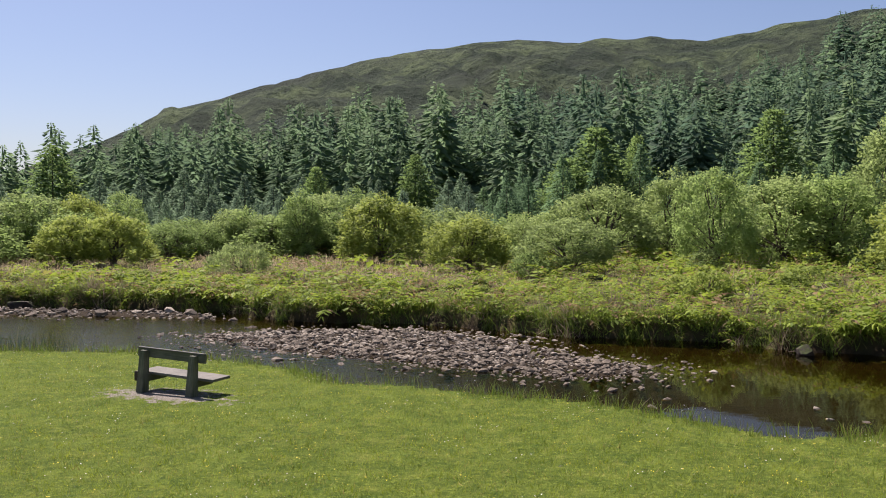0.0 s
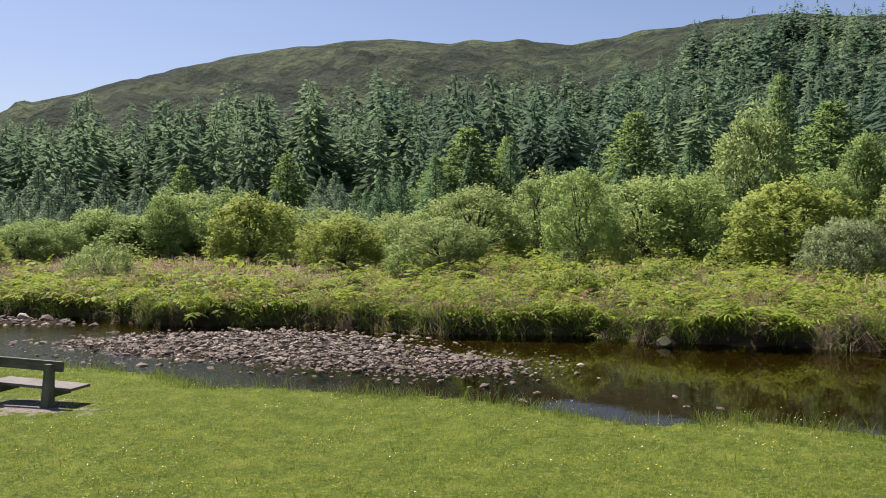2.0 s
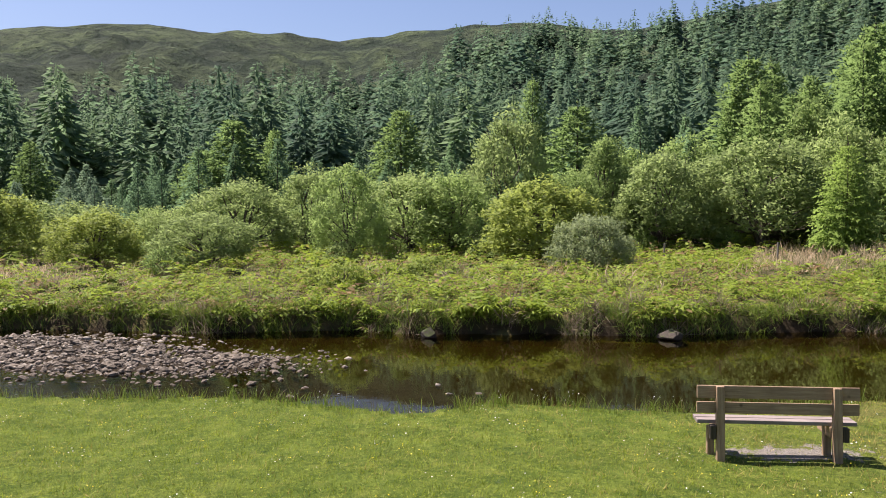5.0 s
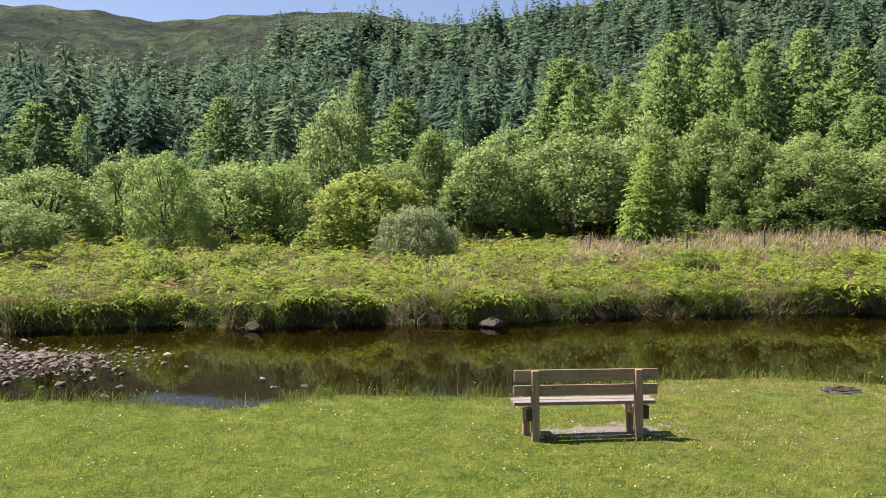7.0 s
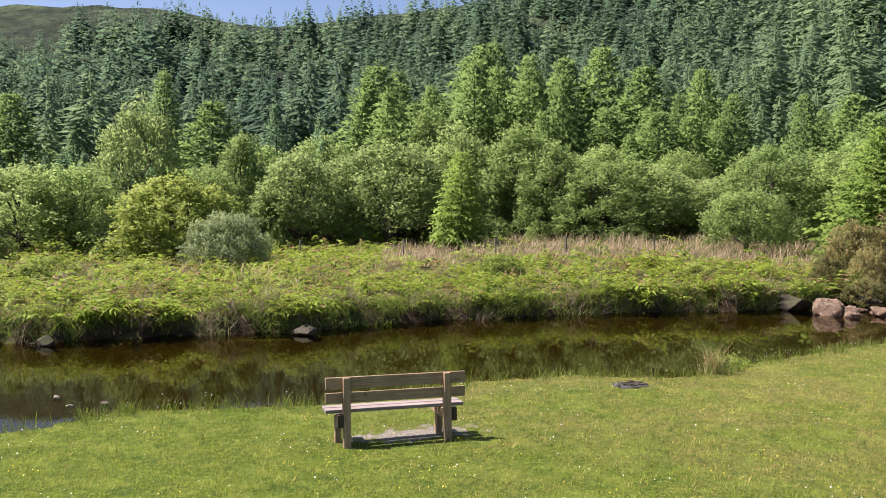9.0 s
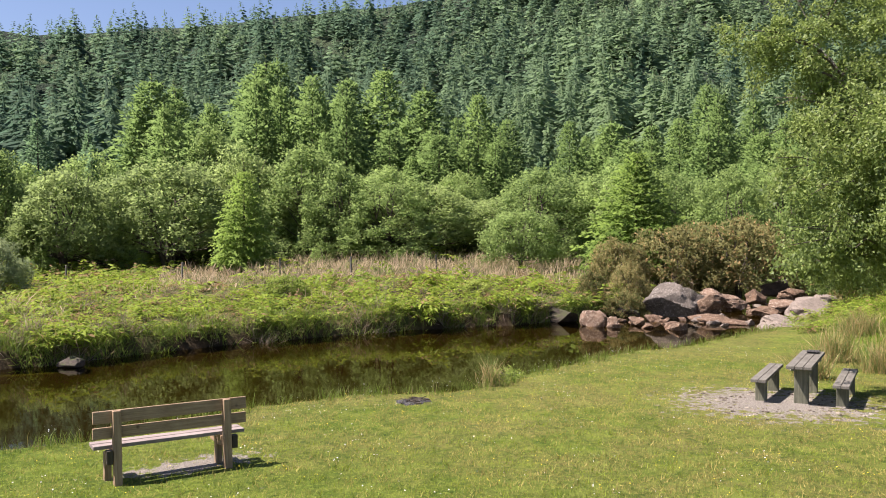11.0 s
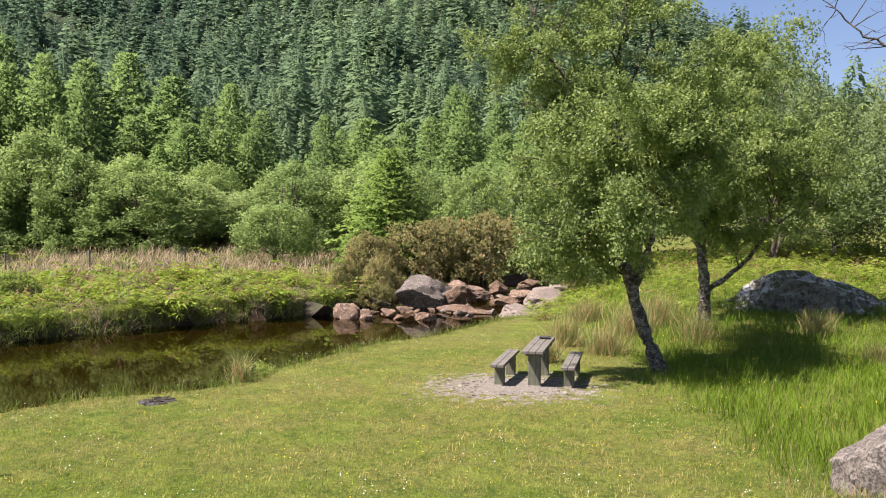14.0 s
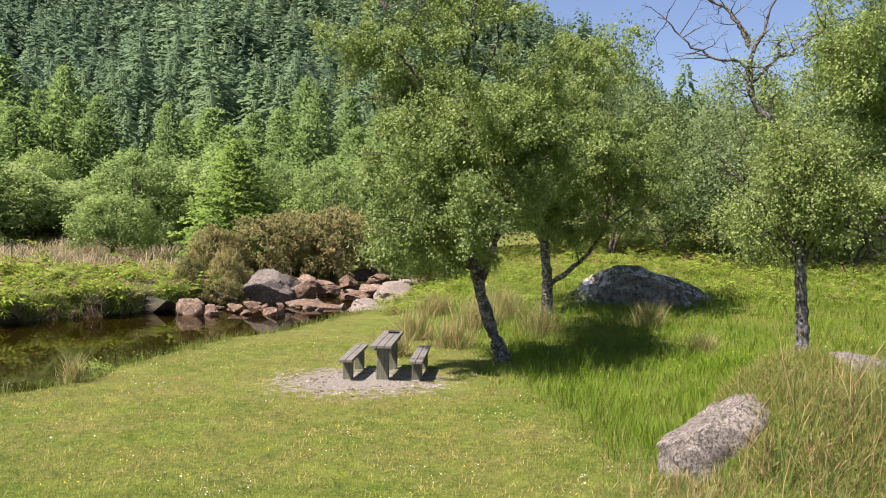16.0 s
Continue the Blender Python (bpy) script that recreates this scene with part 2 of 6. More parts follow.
BANK_GRASS = leaf_material("bank_grass", (0.045, 0.085, 0.012), (0.18, 0.25, 0.035), 0.3, 0.4, tint=((0.2, 0.15, 0.07), 0.85), spread=0.8)
STRAW = leaf_material("straw", (0.23, 0.17, 0.07), (0.5, 0.38, 0.17), 0.3, 0.3, tint=((0.10, 0.17, 0.03), 0.5), spread=0.9)
MOUND_GRASS = leaf_material("mound_grass", (0.07, 0.10, 0.016), (0.20, 0.225, 0.045), 0.1, 0.3, tint=((0.30, 0.23, 0.09), 0.88), spread=0.9)
HEATH_GRASS = leaf_material("heath_grass", (0.32, 0.24, 0.155), (0.66, 0.52, 0.35), 0.05, 0.45, tint=((0.12, 0.16, 0.05), 0.62), spread=0.9)
TUSSOCK = leaf_material("tussock_grass", (0.12, 0.09, 0.07), (0.34, 0.27, 0.19), 0.1, 0.3, tint=((0.13, 0.18, 0.04), 0.66), spread=0.9)
DRY_TURF = leaf_material("dry_turf_blade", (0.17, 0.15, 0.035), (0.46, 0.38, 0.125), 0.1, 0.3, spread=0.9, mottle=0.55)
TURF = leaf_material("turf_blade", (0.066, 0.122, 0.010), (0.285, 0.35, 0.035), 0.3, 0.4, tint=((0.36, 0.32, 0.10), 0.88), spread=0.9, mottle=0.6)
RUSH = leaf_material("rush", (0.03, 0.07, 0.02), (0.09, 0.14, 0.04), 0.4, 0.2, tint=((0.3, 0.24, 0.12), 0.8), spread=0.9)
BARK = bark_material("bark", (0.05, 0.04, 0.03), (0.16, 0.13, 0.1))
BIRCH_BARK = bark_material("birch_bark", (0.035, 0.028, 0.022), (0.135, 0.115, 0.092), (0.42, 0.39, 0.335))
GREY_BARK = bark_material("grey_bark", (0.05, 0.043, 0.036), (0.17, 0.155, 0.14), (0.29, 0.275, 0.26))
PINE_BARK = bark_material("conifer_bark", (0.04, 0.03, 0.022), (0.12, 0.09, 0.065))
NEW_WOOD = [wood_material("brown_timber", (0.22, 0.14, 0.08), (0.46, 0.33, 0.21), i) for i in range(3)]
OLD_WOOD = [wood_material("grey_timber", (0.10, 0.092, 0.075), (0.22, 0.205, 0.175), i) for i in range(3)]
SEAT_WOOD = [wood_material("worn_seat_timber", (0.20, 0.16, 0.145), (0.34, 0.29, 0.265), i) for i in range(3)]
DARK_WOOD = [wood_material("dark_timber", (0.035, 0.028, 0.02), (0.09, 0.07, 0.05), i) for i in range(3)]
MOSSY_WOOD = [wood_material("mossy_timber", (0.07, 0.075, 0.048), (0.21, 0.205, 0.145), i) for i in range(3)]
GREY_ROCK = rock_material("grey_rock", (0.075, 0.063, 0.05), (0.18, 0.152, 0.125), (0.28, 0.25, 0.215), size=0.5)
RED_ROCK = rock_material("red_rock", (0.068, 0.043, 0.026), (0.195, 0.12, 0.074), (0.28, 0.205, 0.145), size=0.5)
DARK_ROCK = rock_material("dark_rock", (0.06, 0.05, 0.037), (0.175, 0.152, 0.118), (0.5, 0.485, 0.455), (0.06, 0.075, 0.02), cover=0.45)
PINK_ROCK = rock_material("pink_grey_rock", (0.175, 0.142, 0.112), (0.375, 0.305, 0.245), (0.075, 0.066, 0.056), size=0.22, cover=0.5)
WET_ROCK = rock_material("wet_dark_rock", (0.032, 0.026, 0.02), (0.085, 0.066, 0.051), moss=(0.055, 0.07, 0.018), size=0.5)
COBBLE = rock_material("cobble", (0.085, 0.07, 0.05), (0.29, 0.235, 0.175), size=0.4, single=True)
RUST_ROCK = rock_material("rust_rock", (0.10, 0.062, 0.041), (0.28, 0.185, 0.125), (0.36, 0.29, 0.22), size=0.4)
SPECKLED_ROCK = rock_material("speckled_rock", (0.16, 0.138, 0.116), (0.33, 0.288, 0.238), (0.06, 0.053, 0.045), size=0.2, cover=0.47)
ASH = rock_material("ash", (0.015, 0.015, 0.015), (0.05, 0.048, 0.045), (0.2, 0.19, 0.18), size=0.12)


def petal(name, color):
    n = Nodes(name)
    return n.done(n.principled(n.mix(n.node("ShaderNodeNewGeometry").outputs["Random Per Island"], color, tuple(0.8 * c for c in color)), 0.6))


DAISY, BUTTERCUP = petal("daisy_petal", (0.8, 0.8, 0.76)), petal("buttercup_petal", (0.75, 0.6, 0.03))


# ---- terrain ----
WATER = -0.75
NEAR_EDGE = [(-60, 34), (-30, 26), (-18, 22.6), (-11.2, 21.4), (-7.7, 20.8), (-4.8, 18.8), (-2.8, 17.4), (-1.9, 15.8), (-0.9, 15.4),
             (0.4, 14.7), (2.0, 14.1), (2.7, 13.6), (3.8, 12.3), (4.4, 11.4), (4.9, 11.25), (6.0, 11.5), (7.1, 10.8), (8.5, 9.8),
             (11.5, 9.5), (13.4, 8.4), (14.3, 7.1), (15.2, 6.8), (17.2, 6.9), (20.5, 6.4), (23.4, 6.0), (25.7, 5.1), (30, 4.0), (36, 2.2), (46, 0.5), (70, 2)]
FAR_EDGE = [(-60, 46), (-30, 38), (-18.3, 35.2), (-12.9, 34.3), (-8.4, 32.8), (-6.0, 30.0), (-0.5, 28.7), (3.7, 25.7), (7.9, 24.4), (9.6, 22.8),
            (13.0, 21.4), (15.2, 19.6), (20.0, 18.6), (24.5, 16.4), (28.4, 14.2), (31.0, 12.0), (33.2, 11.2), (36.0, 10.3), (39.0, 9.6), (42, 7.6), (46, 6.2), (70, 8)]
BAR = [(-8.6, 26.6), (-4.8, 28.2), (-0.4, 28.0), (2.0, 25.9), (4.0, 22.2), (5.3, 20.9), (5.0, 19.3), (3.2, 18.7), (0.8, 19.9), (-2.0, 21.6), (-4.6, 22.8)]
SHOAL = [(-32, 38), (-18, 35.4), (-9.0, 33.2), (-7.6, 30.8), (-12, 31.2), (-18, 32.2), (-32, 34)]
SKY_AZ = [-180, -60, -40, -27, -20, -18, -14, -5, -2, 5, 8, 13.5, 17, 22.7, 27, 30, 36, 60, 80, 92, 98, 101, 104, 107, 130, 180]
SKY_EL = [3, 3, 2.0, 2.6, 5.6, 6.9, 8.0, 10.5, 11.1, 11.9, 11.4, 11.6, 11.2, 11.8, 12.3, 12.3, 11.6, 15.0, 16.5, 14.5, 11.5, 8.6, 6.6, 5.6, 4, 3]


def smooth(u):
    u = np.clip(u, 0, 1)
    return u * u * (3 - 2 * u)


def line_distance(x, y, line):
    best = np.full(np.shape(x), 1e9)
    for (ax, ay), (bx, by) in zip(line, line[1:]):
        dx, dy = bx - ax, by - ay
        u = np.clip(((x - ax) * dx + (y - ay) * dy) / (dx * dx + dy * dy), 0, 1)
        best = np.minimum(best, np.hypot(x - ax - u * dx, y - ay - u * dy))
    return best


def inside(x, y, ring):
    flag = np.zeros(np.shape(x), bool)
    for (ax, ay), (bx, by) in zip(ring, ring[1:] + ring[:1]):
        if ay != by:
            flag ^= ((ay > y) != (by > y)) & (x < (bx - ax) * (y - ay) / (by - ay) + ax)
    return flag


def waves(x, y, size, seed):
    """Smooth value noise, about -1 to 1, from a few turned sine sheets."""
    g = np.random.RandomState(seed)
    total = 0
    for i in range(6):
        a, p, q = g.uniform(0, 6.283, 3)
        k = 6.283 / size * g.uniform(0.6, 1.7)
        total = total + np.sin(k * (x * math.cos(a) + y * math.sin(a)) + p) * np.cos(k * 0.63 * (x * math.sin(a) - y * math.cos(a)) + q)
    return total / 3


def mound_distance(x, y):
    """Distance from the spine of the grassy mound."""
    return line_distance(x, y, [(10.15, -4.85), (10.5, -5.2), (10.9, -8.5)])


def ground_height(x, y):
    x, y = np.asarray(x, float), np.asarray(y, float)
    r, az = np.hypot(x, y), np.degrees(np.arctan2(x, y))
    wet = inside(x, y, NEAR_EDGE + FAR_EDGE[::-1])
    dn, df = line_distance(x, y, NEAR_EDGE), line_distance(x, y, FAR_EDGE)
    ragged = np.clip(df + 0.28 * waves(x, y, 2.3, 7) + 0.14 * waves(x, y, 0.9, 8) - 0.2, 0, 99)
    # lawn side, with the rise on which the camera stands and the mound beside it
    lawn = -0.03 * (r - 10.3) + 0.03 * waves(x, y, 5, 3)
    lawn = np.where(r > 26, np.maximum(lawn, -0.5), lawn)
    lawn = lawn + 1.1 * (1 - smooth((r - 1.5) / 4.0))
    lawn = lawn + 0.86 * smooth((1.95 - mound_distance(x, y)) / 1.2) + 0.5 * smooth((az - 103) / 10) * smooth((r - 9) / 4) * (1 - smooth((r - 17) / 7)) * (az < 150)
    # meadow round the boulder, behind the rocks
    lawn = lawn + smooth((az - 84) / 10) * (0.062 + 0.025 * smooth((az - 94) / 6)) * np.clip(r - 22, 0, 60)
    lawn = np.where((az < -40) | (az > 150), np.maximum(lawn, -0.3 + 0.05 * r), lawn)
    # far bank
    slope = 0.012 + 0.062 * smooth((az - 40) / 30)
    far = -0.12 - 0.2 * (1 - smooth(df / 3.2)) + slope * np.clip(df, 0, 70) + 0.12 * waves(x, y, 7, 5) * smooth(df / 4) + 0.14 * waves(x, y, 2.7, 15) * smooth(df / 1.5) * (df < 40)
    bank = smooth(ragged / 0.45)
    far = WATER - 0.25 + (far - WATER + 0.25) * bank
    # river bed, with the stony bar
    bed = WATER - 0.12 - 0.5 * smooth(np.minimum(dn, df) / 3.0)
    bed = np.maximum(bed, np.where(dn < df, lawn - 1.9 * dn, -9))
    for ring, rise in ((BAR, 0.015), (SHOAL, 0.04)):
        d = line_distance(x, y, ring + ring[:1])
        u = np.where(inside(x, y, ring), 0.5 + d / 1.6, 0.5 - d / 1.6)
        bed = np.maximum(bed, WATER - 0.45 + (0.45 + rise) * smooth(u) + 0.035 * waves(x, y, 1.4, 9) * smooth(u))
    z = np.where(wet, bed, np.where(dn < df, lawn, far))
    # hills
    top = np.tan(np.radians(np.interp(az, SKY_AZ, SKY_EL))) * 420 + 2.9
    u = np.clip((r - 72) / 348, 0, 1)
    rough = smooth((r - 120) / 120) * (3.0 * waves(x, y, 95, 11) + 5.5 * np.abs(waves(x, y, 52, 12)) + 3.6 * np.abs(waves(x, y, 21, 15)) - 3.4) * (1 - 0.75 * smooth((u - 0.85) / 0.15))
    back = smooth((r - 420) / 900)
    return z * (1 - u) + (top * u ** 1.5 + rough) * (1 - back) * (u > 0) + 60 * back


# ---- builders ----
def mesh(name, verts, faces, material, smooth_shade=False):
    """A mesh from arrays; faces is one array, or several of unlike width."""
    verts = np.asarray(verts, np.float32)
    groups = faces if isinstance(faces, list) else [faces]
    groups = [np.asarray(f, np.int32) for f in groups if len(f)]
    me = bpy.data.meshes.new(name)
    me.vertices.add(len(verts))
    me.vertices.foreach_set("co", verts.ravel())
    loops = np.concatenate([f.ravel() for f in groups])
    sizes = np.concatenate([np.full(len(f), f.shape[1], np.int32) for f in groups])
    me.loops.add(len(loops))
    me.loops.foreach_set("vertex_index", loops)
    me.polygons.add(len(sizes))
    me.polygons.foreach_set("loop_start", np.concatenate([[0], np.cumsum(sizes)[:-1]]).astype(np.int32))
    me.polygons.foreach_set("use_smooth", np.full(len(sizes), smooth_shade))
    me.update(calc_edges=True)
    me.materials.append(material)
    return me


def part(name, me, parent, label=""):
    """Links a mesh (or a bmesh with its material) as one part under a thing or under a part."""
    ob = new(name, me)
    ob.parent = parent
    return tagged(ob, label) if label else ob


def thing(name, label, category, group="", at=None):
    ob = new(name)
    ob.empty_display_size = 0.2
    if at is not None:
        ob.matrix_basis = at
    return tagged(ob, label, category, group)


def stuff(name, me, label, category):
    return tagged(new(name, me), label, category, kind="stuff")


class Heap:
    """Collects pieces into one mesh."""

    def __init__(self):
        self.v, self.f, self.count = [], {}, 0

    def add(self, v, f):
        v, f = np.asarray(v, np.float32), np.asarray(f, np.int64)
        if len(f):
            self.f.setdefault(f.shape[1], []).append(f + self.count)
        self.v.append(v)
        self.count += len(v)
        return self

    def mesh(self, name, material, smooth_shade=False):
        return mesh(name, np.concatenate(self.v), [np.concatenate(f) for f in self.f.values()], material, smooth_shade)


def tube(points, radii, sides=6):
    """A tapered tube along a line of points, closed at its tip."""
    p = np.asarray(points, float)
    way = np.gradient(p, axis=0)
    way /= np.linalg.norm(way, axis=1)[:, None] + 1e-9
    ref = np.where(np.abs(way[:, 2:3]) > 0.9, [[1.0, 0, 0]], [[0, 0, 1.0]])
    u = np.cross(way, ref)
    u /= np.linalg.norm(u, axis=1)[:, None]
    w = np.cross(way, u)
    a = np.linspace(0, 2 * math.pi, sides, endpoint=False)
    ring = np.cos(a)[None, :, None] * u[:, None] + np.sin(a)[None, :, None] * w[:, None]
    v = (p[:, None] + ring * np.asarray(radii)[:, None, None]).reshape(-1, 3)
    i, k = np.meshgrid(np.arange(len(p) - 1), np.arange(sides), indexing="ij")
    k2 = (k + 1) % sides
    f = np.stack([i * sides + k, i * sides + k2, (i + 1) * sides + k2, (i + 1) * sides + k], -1).reshape(-1, 4)
    return v, f


def scatter(v, f, place, turn):
    """Copies of a small template: turn holds one 3 x 3 matrix for each place."""
    v, f = np.asarray(v, float), np.asarray(f)
    out = np.einsum("nij,vj->nvi", turn, v) + place[:, None]
    faces = f[None] + (np.arange(len(place)) * len(v))[:, None, None]
    return out.reshape(-1, 3), faces.reshape(-1, f.shape[1])


def spin(g, n, size, lean=0.0, stretch=None):
    """n matrices: a turn about the upright, a lean and a size each."""
    a, b, c = g.uniform(0, 6.283, n), g.normal(0, 1, n) * lean, g.normal(0, 1, n) * lean
    ca, sa, z, o = np.cos(a), np.sin(a), np.zeros(n), np.ones(n)
    rz = np.array([[ca, -sa, z], [sa, ca, z], [z, z, o]]).transpose(2, 0, 1)
    rx = np.array([[o, z, z], [z, np.cos(b), -np.sin(b)], [z, np.sin(b), np.cos(b)]]).transpose(2, 0, 1)
    ry = np.array([[np.cos(c), z, np.sin(c)], [z, o, z], [-np.sin(c), z, np.cos(c)]]).transpose(2, 0, 1)
    m = rx @ ry @ rz
    s = np.asarray(size, float)
    s = s[:, None] if s.ndim == 1 else s
    return m * s[:, None, :]


def leaf_quads(g, centre, out, length, width, plain=False):
    """One folded diamond (or, far off, a plain triangle) per leaf, turned at random but leaning outwards."""
    n = len(centre)
    d = out + g.normal(0, 0.75, (n, 3))
    d /= np.linalg.norm(d, axis=1)[:, None] + 1e-9
    s = np.cross(d, g.normal(0, 1, (n, 3)))
    s /= np.linalg.norm(s, axis=1)[:, None] + 1e-9
    l = length * g.uniform(0.6, 1.3, n)[:, None]
    w = width * g.uniform(0.6, 1.3, n)[:, None] / 2
    t = np.cross(s, d) * w * 0.5
    if plain:
        v = np.stack([centre - d * l * 0.5 + s * w * 0.8, centre + d * l * 0.6, centre - d * l * 0.25 - s * w * 1.2], 1).reshape(-1, 3)
        return v, np.arange(3 * n).reshape(-1, 3)
    v = np.stack([centre - d * l * 0.5, centre + s * w + t, centre + d * l * 0.5, centre - s * w + t], 1).reshape(-1, 3)
    return v, np.arange(4 * n).reshape(-1, 4)


def leafy(name, v, f, out, material, keep=0.3):
    """A mesh of loose triangles that shade as one soft crown: each faces outwards, its normal drawn towards the crown's own."""
    v, f = np.asarray(v, float), np.array(f)
    a, b, c = v[f[:, 0]], v[f[:, 1]], v[f[:, 2]]
    face = np.cross(b - a, c - a)
    face /= np.linalg.norm(face, axis=1)[:, None] + 1e-9
    out = out / (np.linalg.norm(out, axis=1)[:, None] + 1e-9)
    back = (face * out).sum(1) < 0
    f[back] = f[back][:, ::-1]
    face[back] *= -1
    soft = face * keep + out * (1 - keep)
    soft /= np.linalg.norm(soft, axis=1)[:, None] + 1e-9
    me = mesh(name, v, f, material, True)
    normals = np.zeros((len(v), 3))
    normals[f.ravel()] = np.repeat(soft, 3, axis=0)
    me.normals_split_custom_set_from_vertices(normals.tolist())
    return me


def height_at(x, y):
    return float(ground_height(np.array([x]), np.array([y]))[0])


def box(bm, size, m, bevel=0.008, taper=1.0):
    """A board with worn edges."""
    made = bmesh.ops.create_cube(bm, size=1.0, matrix=m @ Matrix.Diagonal((*size, 1)))
    edges = list({e for v in made["verts"] for e in v.link_edges})
    if taper != 1.0:
        for v in made["verts"]:
            if v.co.z > 0:
                v.co.x, v.co.y = v.co.x * taper, v.co.y * taper
    bmesh.ops.bevel(bm, geom=edges, offset=bevel, segments=2, affect="EDGES", profile=0.6)


def board(name, size, at, material, parent, bevel=0.008, label="", taper=1.0):
    bm = bmesh.new()
    box(bm, size, Matrix(), bevel, taper)
    me = bpy.data.meshes.new(name)
    bm.to_mesh(me)
    bm.free()
    me.materials.append(material)
    ob = part(name, me, parent, label)
    ob.matrix_basis = at
    return ob


def rock_mesh(name, seed, size, material, cuts=13, level=4, rough=0.1, flat=None, depth=(0.38, 0.8), foot=False, faces=(), boxy=1.0):
    """A boulder: a ball cut by planes to flat faces, then roughened."""
    g = np.random.RandomState(seed)
    bm = bmesh.new()
    bmesh.ops.create_icosphere(bm, subdivisions=level, radius=1.0)
    planes = [(Vector(q[:3]).normalized(), q[3]) for q in faces]
    for _ in range(cuts):
        d = Vector(g.normal(0, 1, 3)).normalized()
        if foot and d.z < 0:
            d = Vector((d.x, d.y, -0.4 * d.z)).normalized()
        planes.append((d, g.uniform(*depth)))
    if flat:
        planes.append((Vector((g.normal(0, 0.16), g.normal(0, 0.16), 1)).normalized(), flat))
    off = Vector(g.uniform(-50, 50, 3))
    for v in bm.verts:
        p = Vector([math.copysign(abs(c) ** boxy, c) for c in v.co])
        for d, h in planes:
            over = p.dot(d) - h
            if over > 0:
                p -= d * over * 0.96
        if foot and p.z < 0:
            out = min(1.9, 1 / math.sqrt(max(1 - v.co.z ** 2, 0.2)))
            p.x, p.y = p.x * out, p.y * out
        p *= 1 + rough * (1.5 * noise.fractal(p * 1.3 + off, 1.0, 2.0, 4) + 0.35 * noise.fractal(p * 6 + off, 0.9, 2.1, 3))
        v.co = Vector((p.x * size[0], p.y * size[1], p.z * size[2]))
    me = bpy.data.meshes.new(name)
    bm.to_mesh(me)
    bm.free()
    me.polygons.foreach_set("use_smooth", np.full(len(me.polygons), True))
    me.set_sharp_from_angle(angle=radians(24))
    me.materials.append(material)
    return me


# ---- ground, water ----
# worn pads: x, y, half sizes, turn
PADS = [(16.3, 1.5, 1.9, 1.75, 0), (7.85, 7.3, 0.95, 0.34, -30), (-4.75, 14.58, 1.35, 0.62, -24)]


def build_ground():
    az = np.concatenate([np.arange(-180, -40, 4.0), np.arange(-40, 128, 0.5), np.arange(128, 180, 4.0)])
    r = np.concatenate([[0.0], np.arange(0.8, 8, 0.6), np.arange(8, 40, 0.24), np.arange(40, 76, 1.1), 76 * 1.024 ** np.arange(0, 76), 76 * 1.024 ** 76 * 1.12 ** np.arange(0, 18)])
    rr, aa = np.meshgrid(r, np.radians(az), indexing="ij")
    x, y = rr * np.sin(aa), rr * np.cos(aa)
    z = ground_height(x, y)
    n, m = rr.shape
    i, k = np.meshgrid(np.arange(n - 1), np.arange(m), indexing="ij")
    k2 = (k + 1) % m
    f = np.stack([i * m + k, i * m + k2, (i + 1) * m + k2, (i + 1) * m + k], -1).reshape(-1, 4)
    me = mesh("ground", np.stack([x, y, z], -1).reshape(-1, 3), f, GROUND, True)
    # zones: heath, moor, earth
    dn, df = line_distance(x, y, NEAR_EDGE), line_distance(x, y, FAR_EDGE)
    wet = inside(x, y, NEAR_EDGE + FAR_EDGE[::-1])
    angle = np.degrees(aa)
    heath = np.where(wet, 0, np.where(dn < df, smooth((rr - 31) / 4) * (angle > 70) * (1 - 0.8 * smooth((angle - 84) / 4)), 1.0))
    moor = smooth((rr - 100) / 30)
    earth = np.where(wet, smooth(np.minimum(dn, df) / 0.15), np.where(df < 1.0, 1 - smooth((df - 0.3) / 0.4), 0))
    pad = np.zeros_like(heath)
    for cx, cy, rx, ry, turn in PADS:
        c, s = math.cos(radians(turn)), math.sin(radians(turn))
        u, w = c * (x - cx) + s * (y - cy), -s * (x - cx) + c * (y - cy)
        pad = np.maximum(pad, 1.22 - 0.75 * np.sqrt((u / rx) ** 2 + (w / ry) ** 2))
    zone = np.stack([heath, moor, earth, np.clip(pad, 0, 1)], -1).reshape(-1, 4).astype(np.float32)
    layer = me.color_attributes.new("zone", "FLOAT_COLOR", "POINT")
    layer.data.foreach_set("color", zone.ravel())
    tagged(new("ground", me), "mown green lawn with river banks, heath and a moorland hill", "ground", kind="structure")
    xs, ys = np.meshgrid(np.linspace(-62, 72, 90), np.linspace(-2, 50, 40), indexing="ij")
    i, k = np.meshgrid(np.arange(89), np.arange(39), indexing="ij")
    f = np.stack([i * 40 + k, (i + 1) * 40 + k, (i + 1) * 40 + k + 1, i * 40 + k + 1], -1).reshape(-1, 4)
    cx, cy = xs.ravel()[f].mean(1), ys.ravel()[f].mean(1)
    keep = inside(cx, cy, NEAR_EDGE + FAR_EDGE[::-1]) | (np.minimum(line_distance(cx, cy, NEAR_EDGE), line_distance(cx, cy, FAR_EDGE)) < 2.2)
    v = np.stack([xs, ys, np.full(xs.shape, WATER)], -1).reshape(-1, 3)
    tagged(new("water", mesh("water", v, f[keep], WATER_MAT, True)), "calm peat-brown river water with ripples over the shallows", "river", kind="structure")


build_ground()


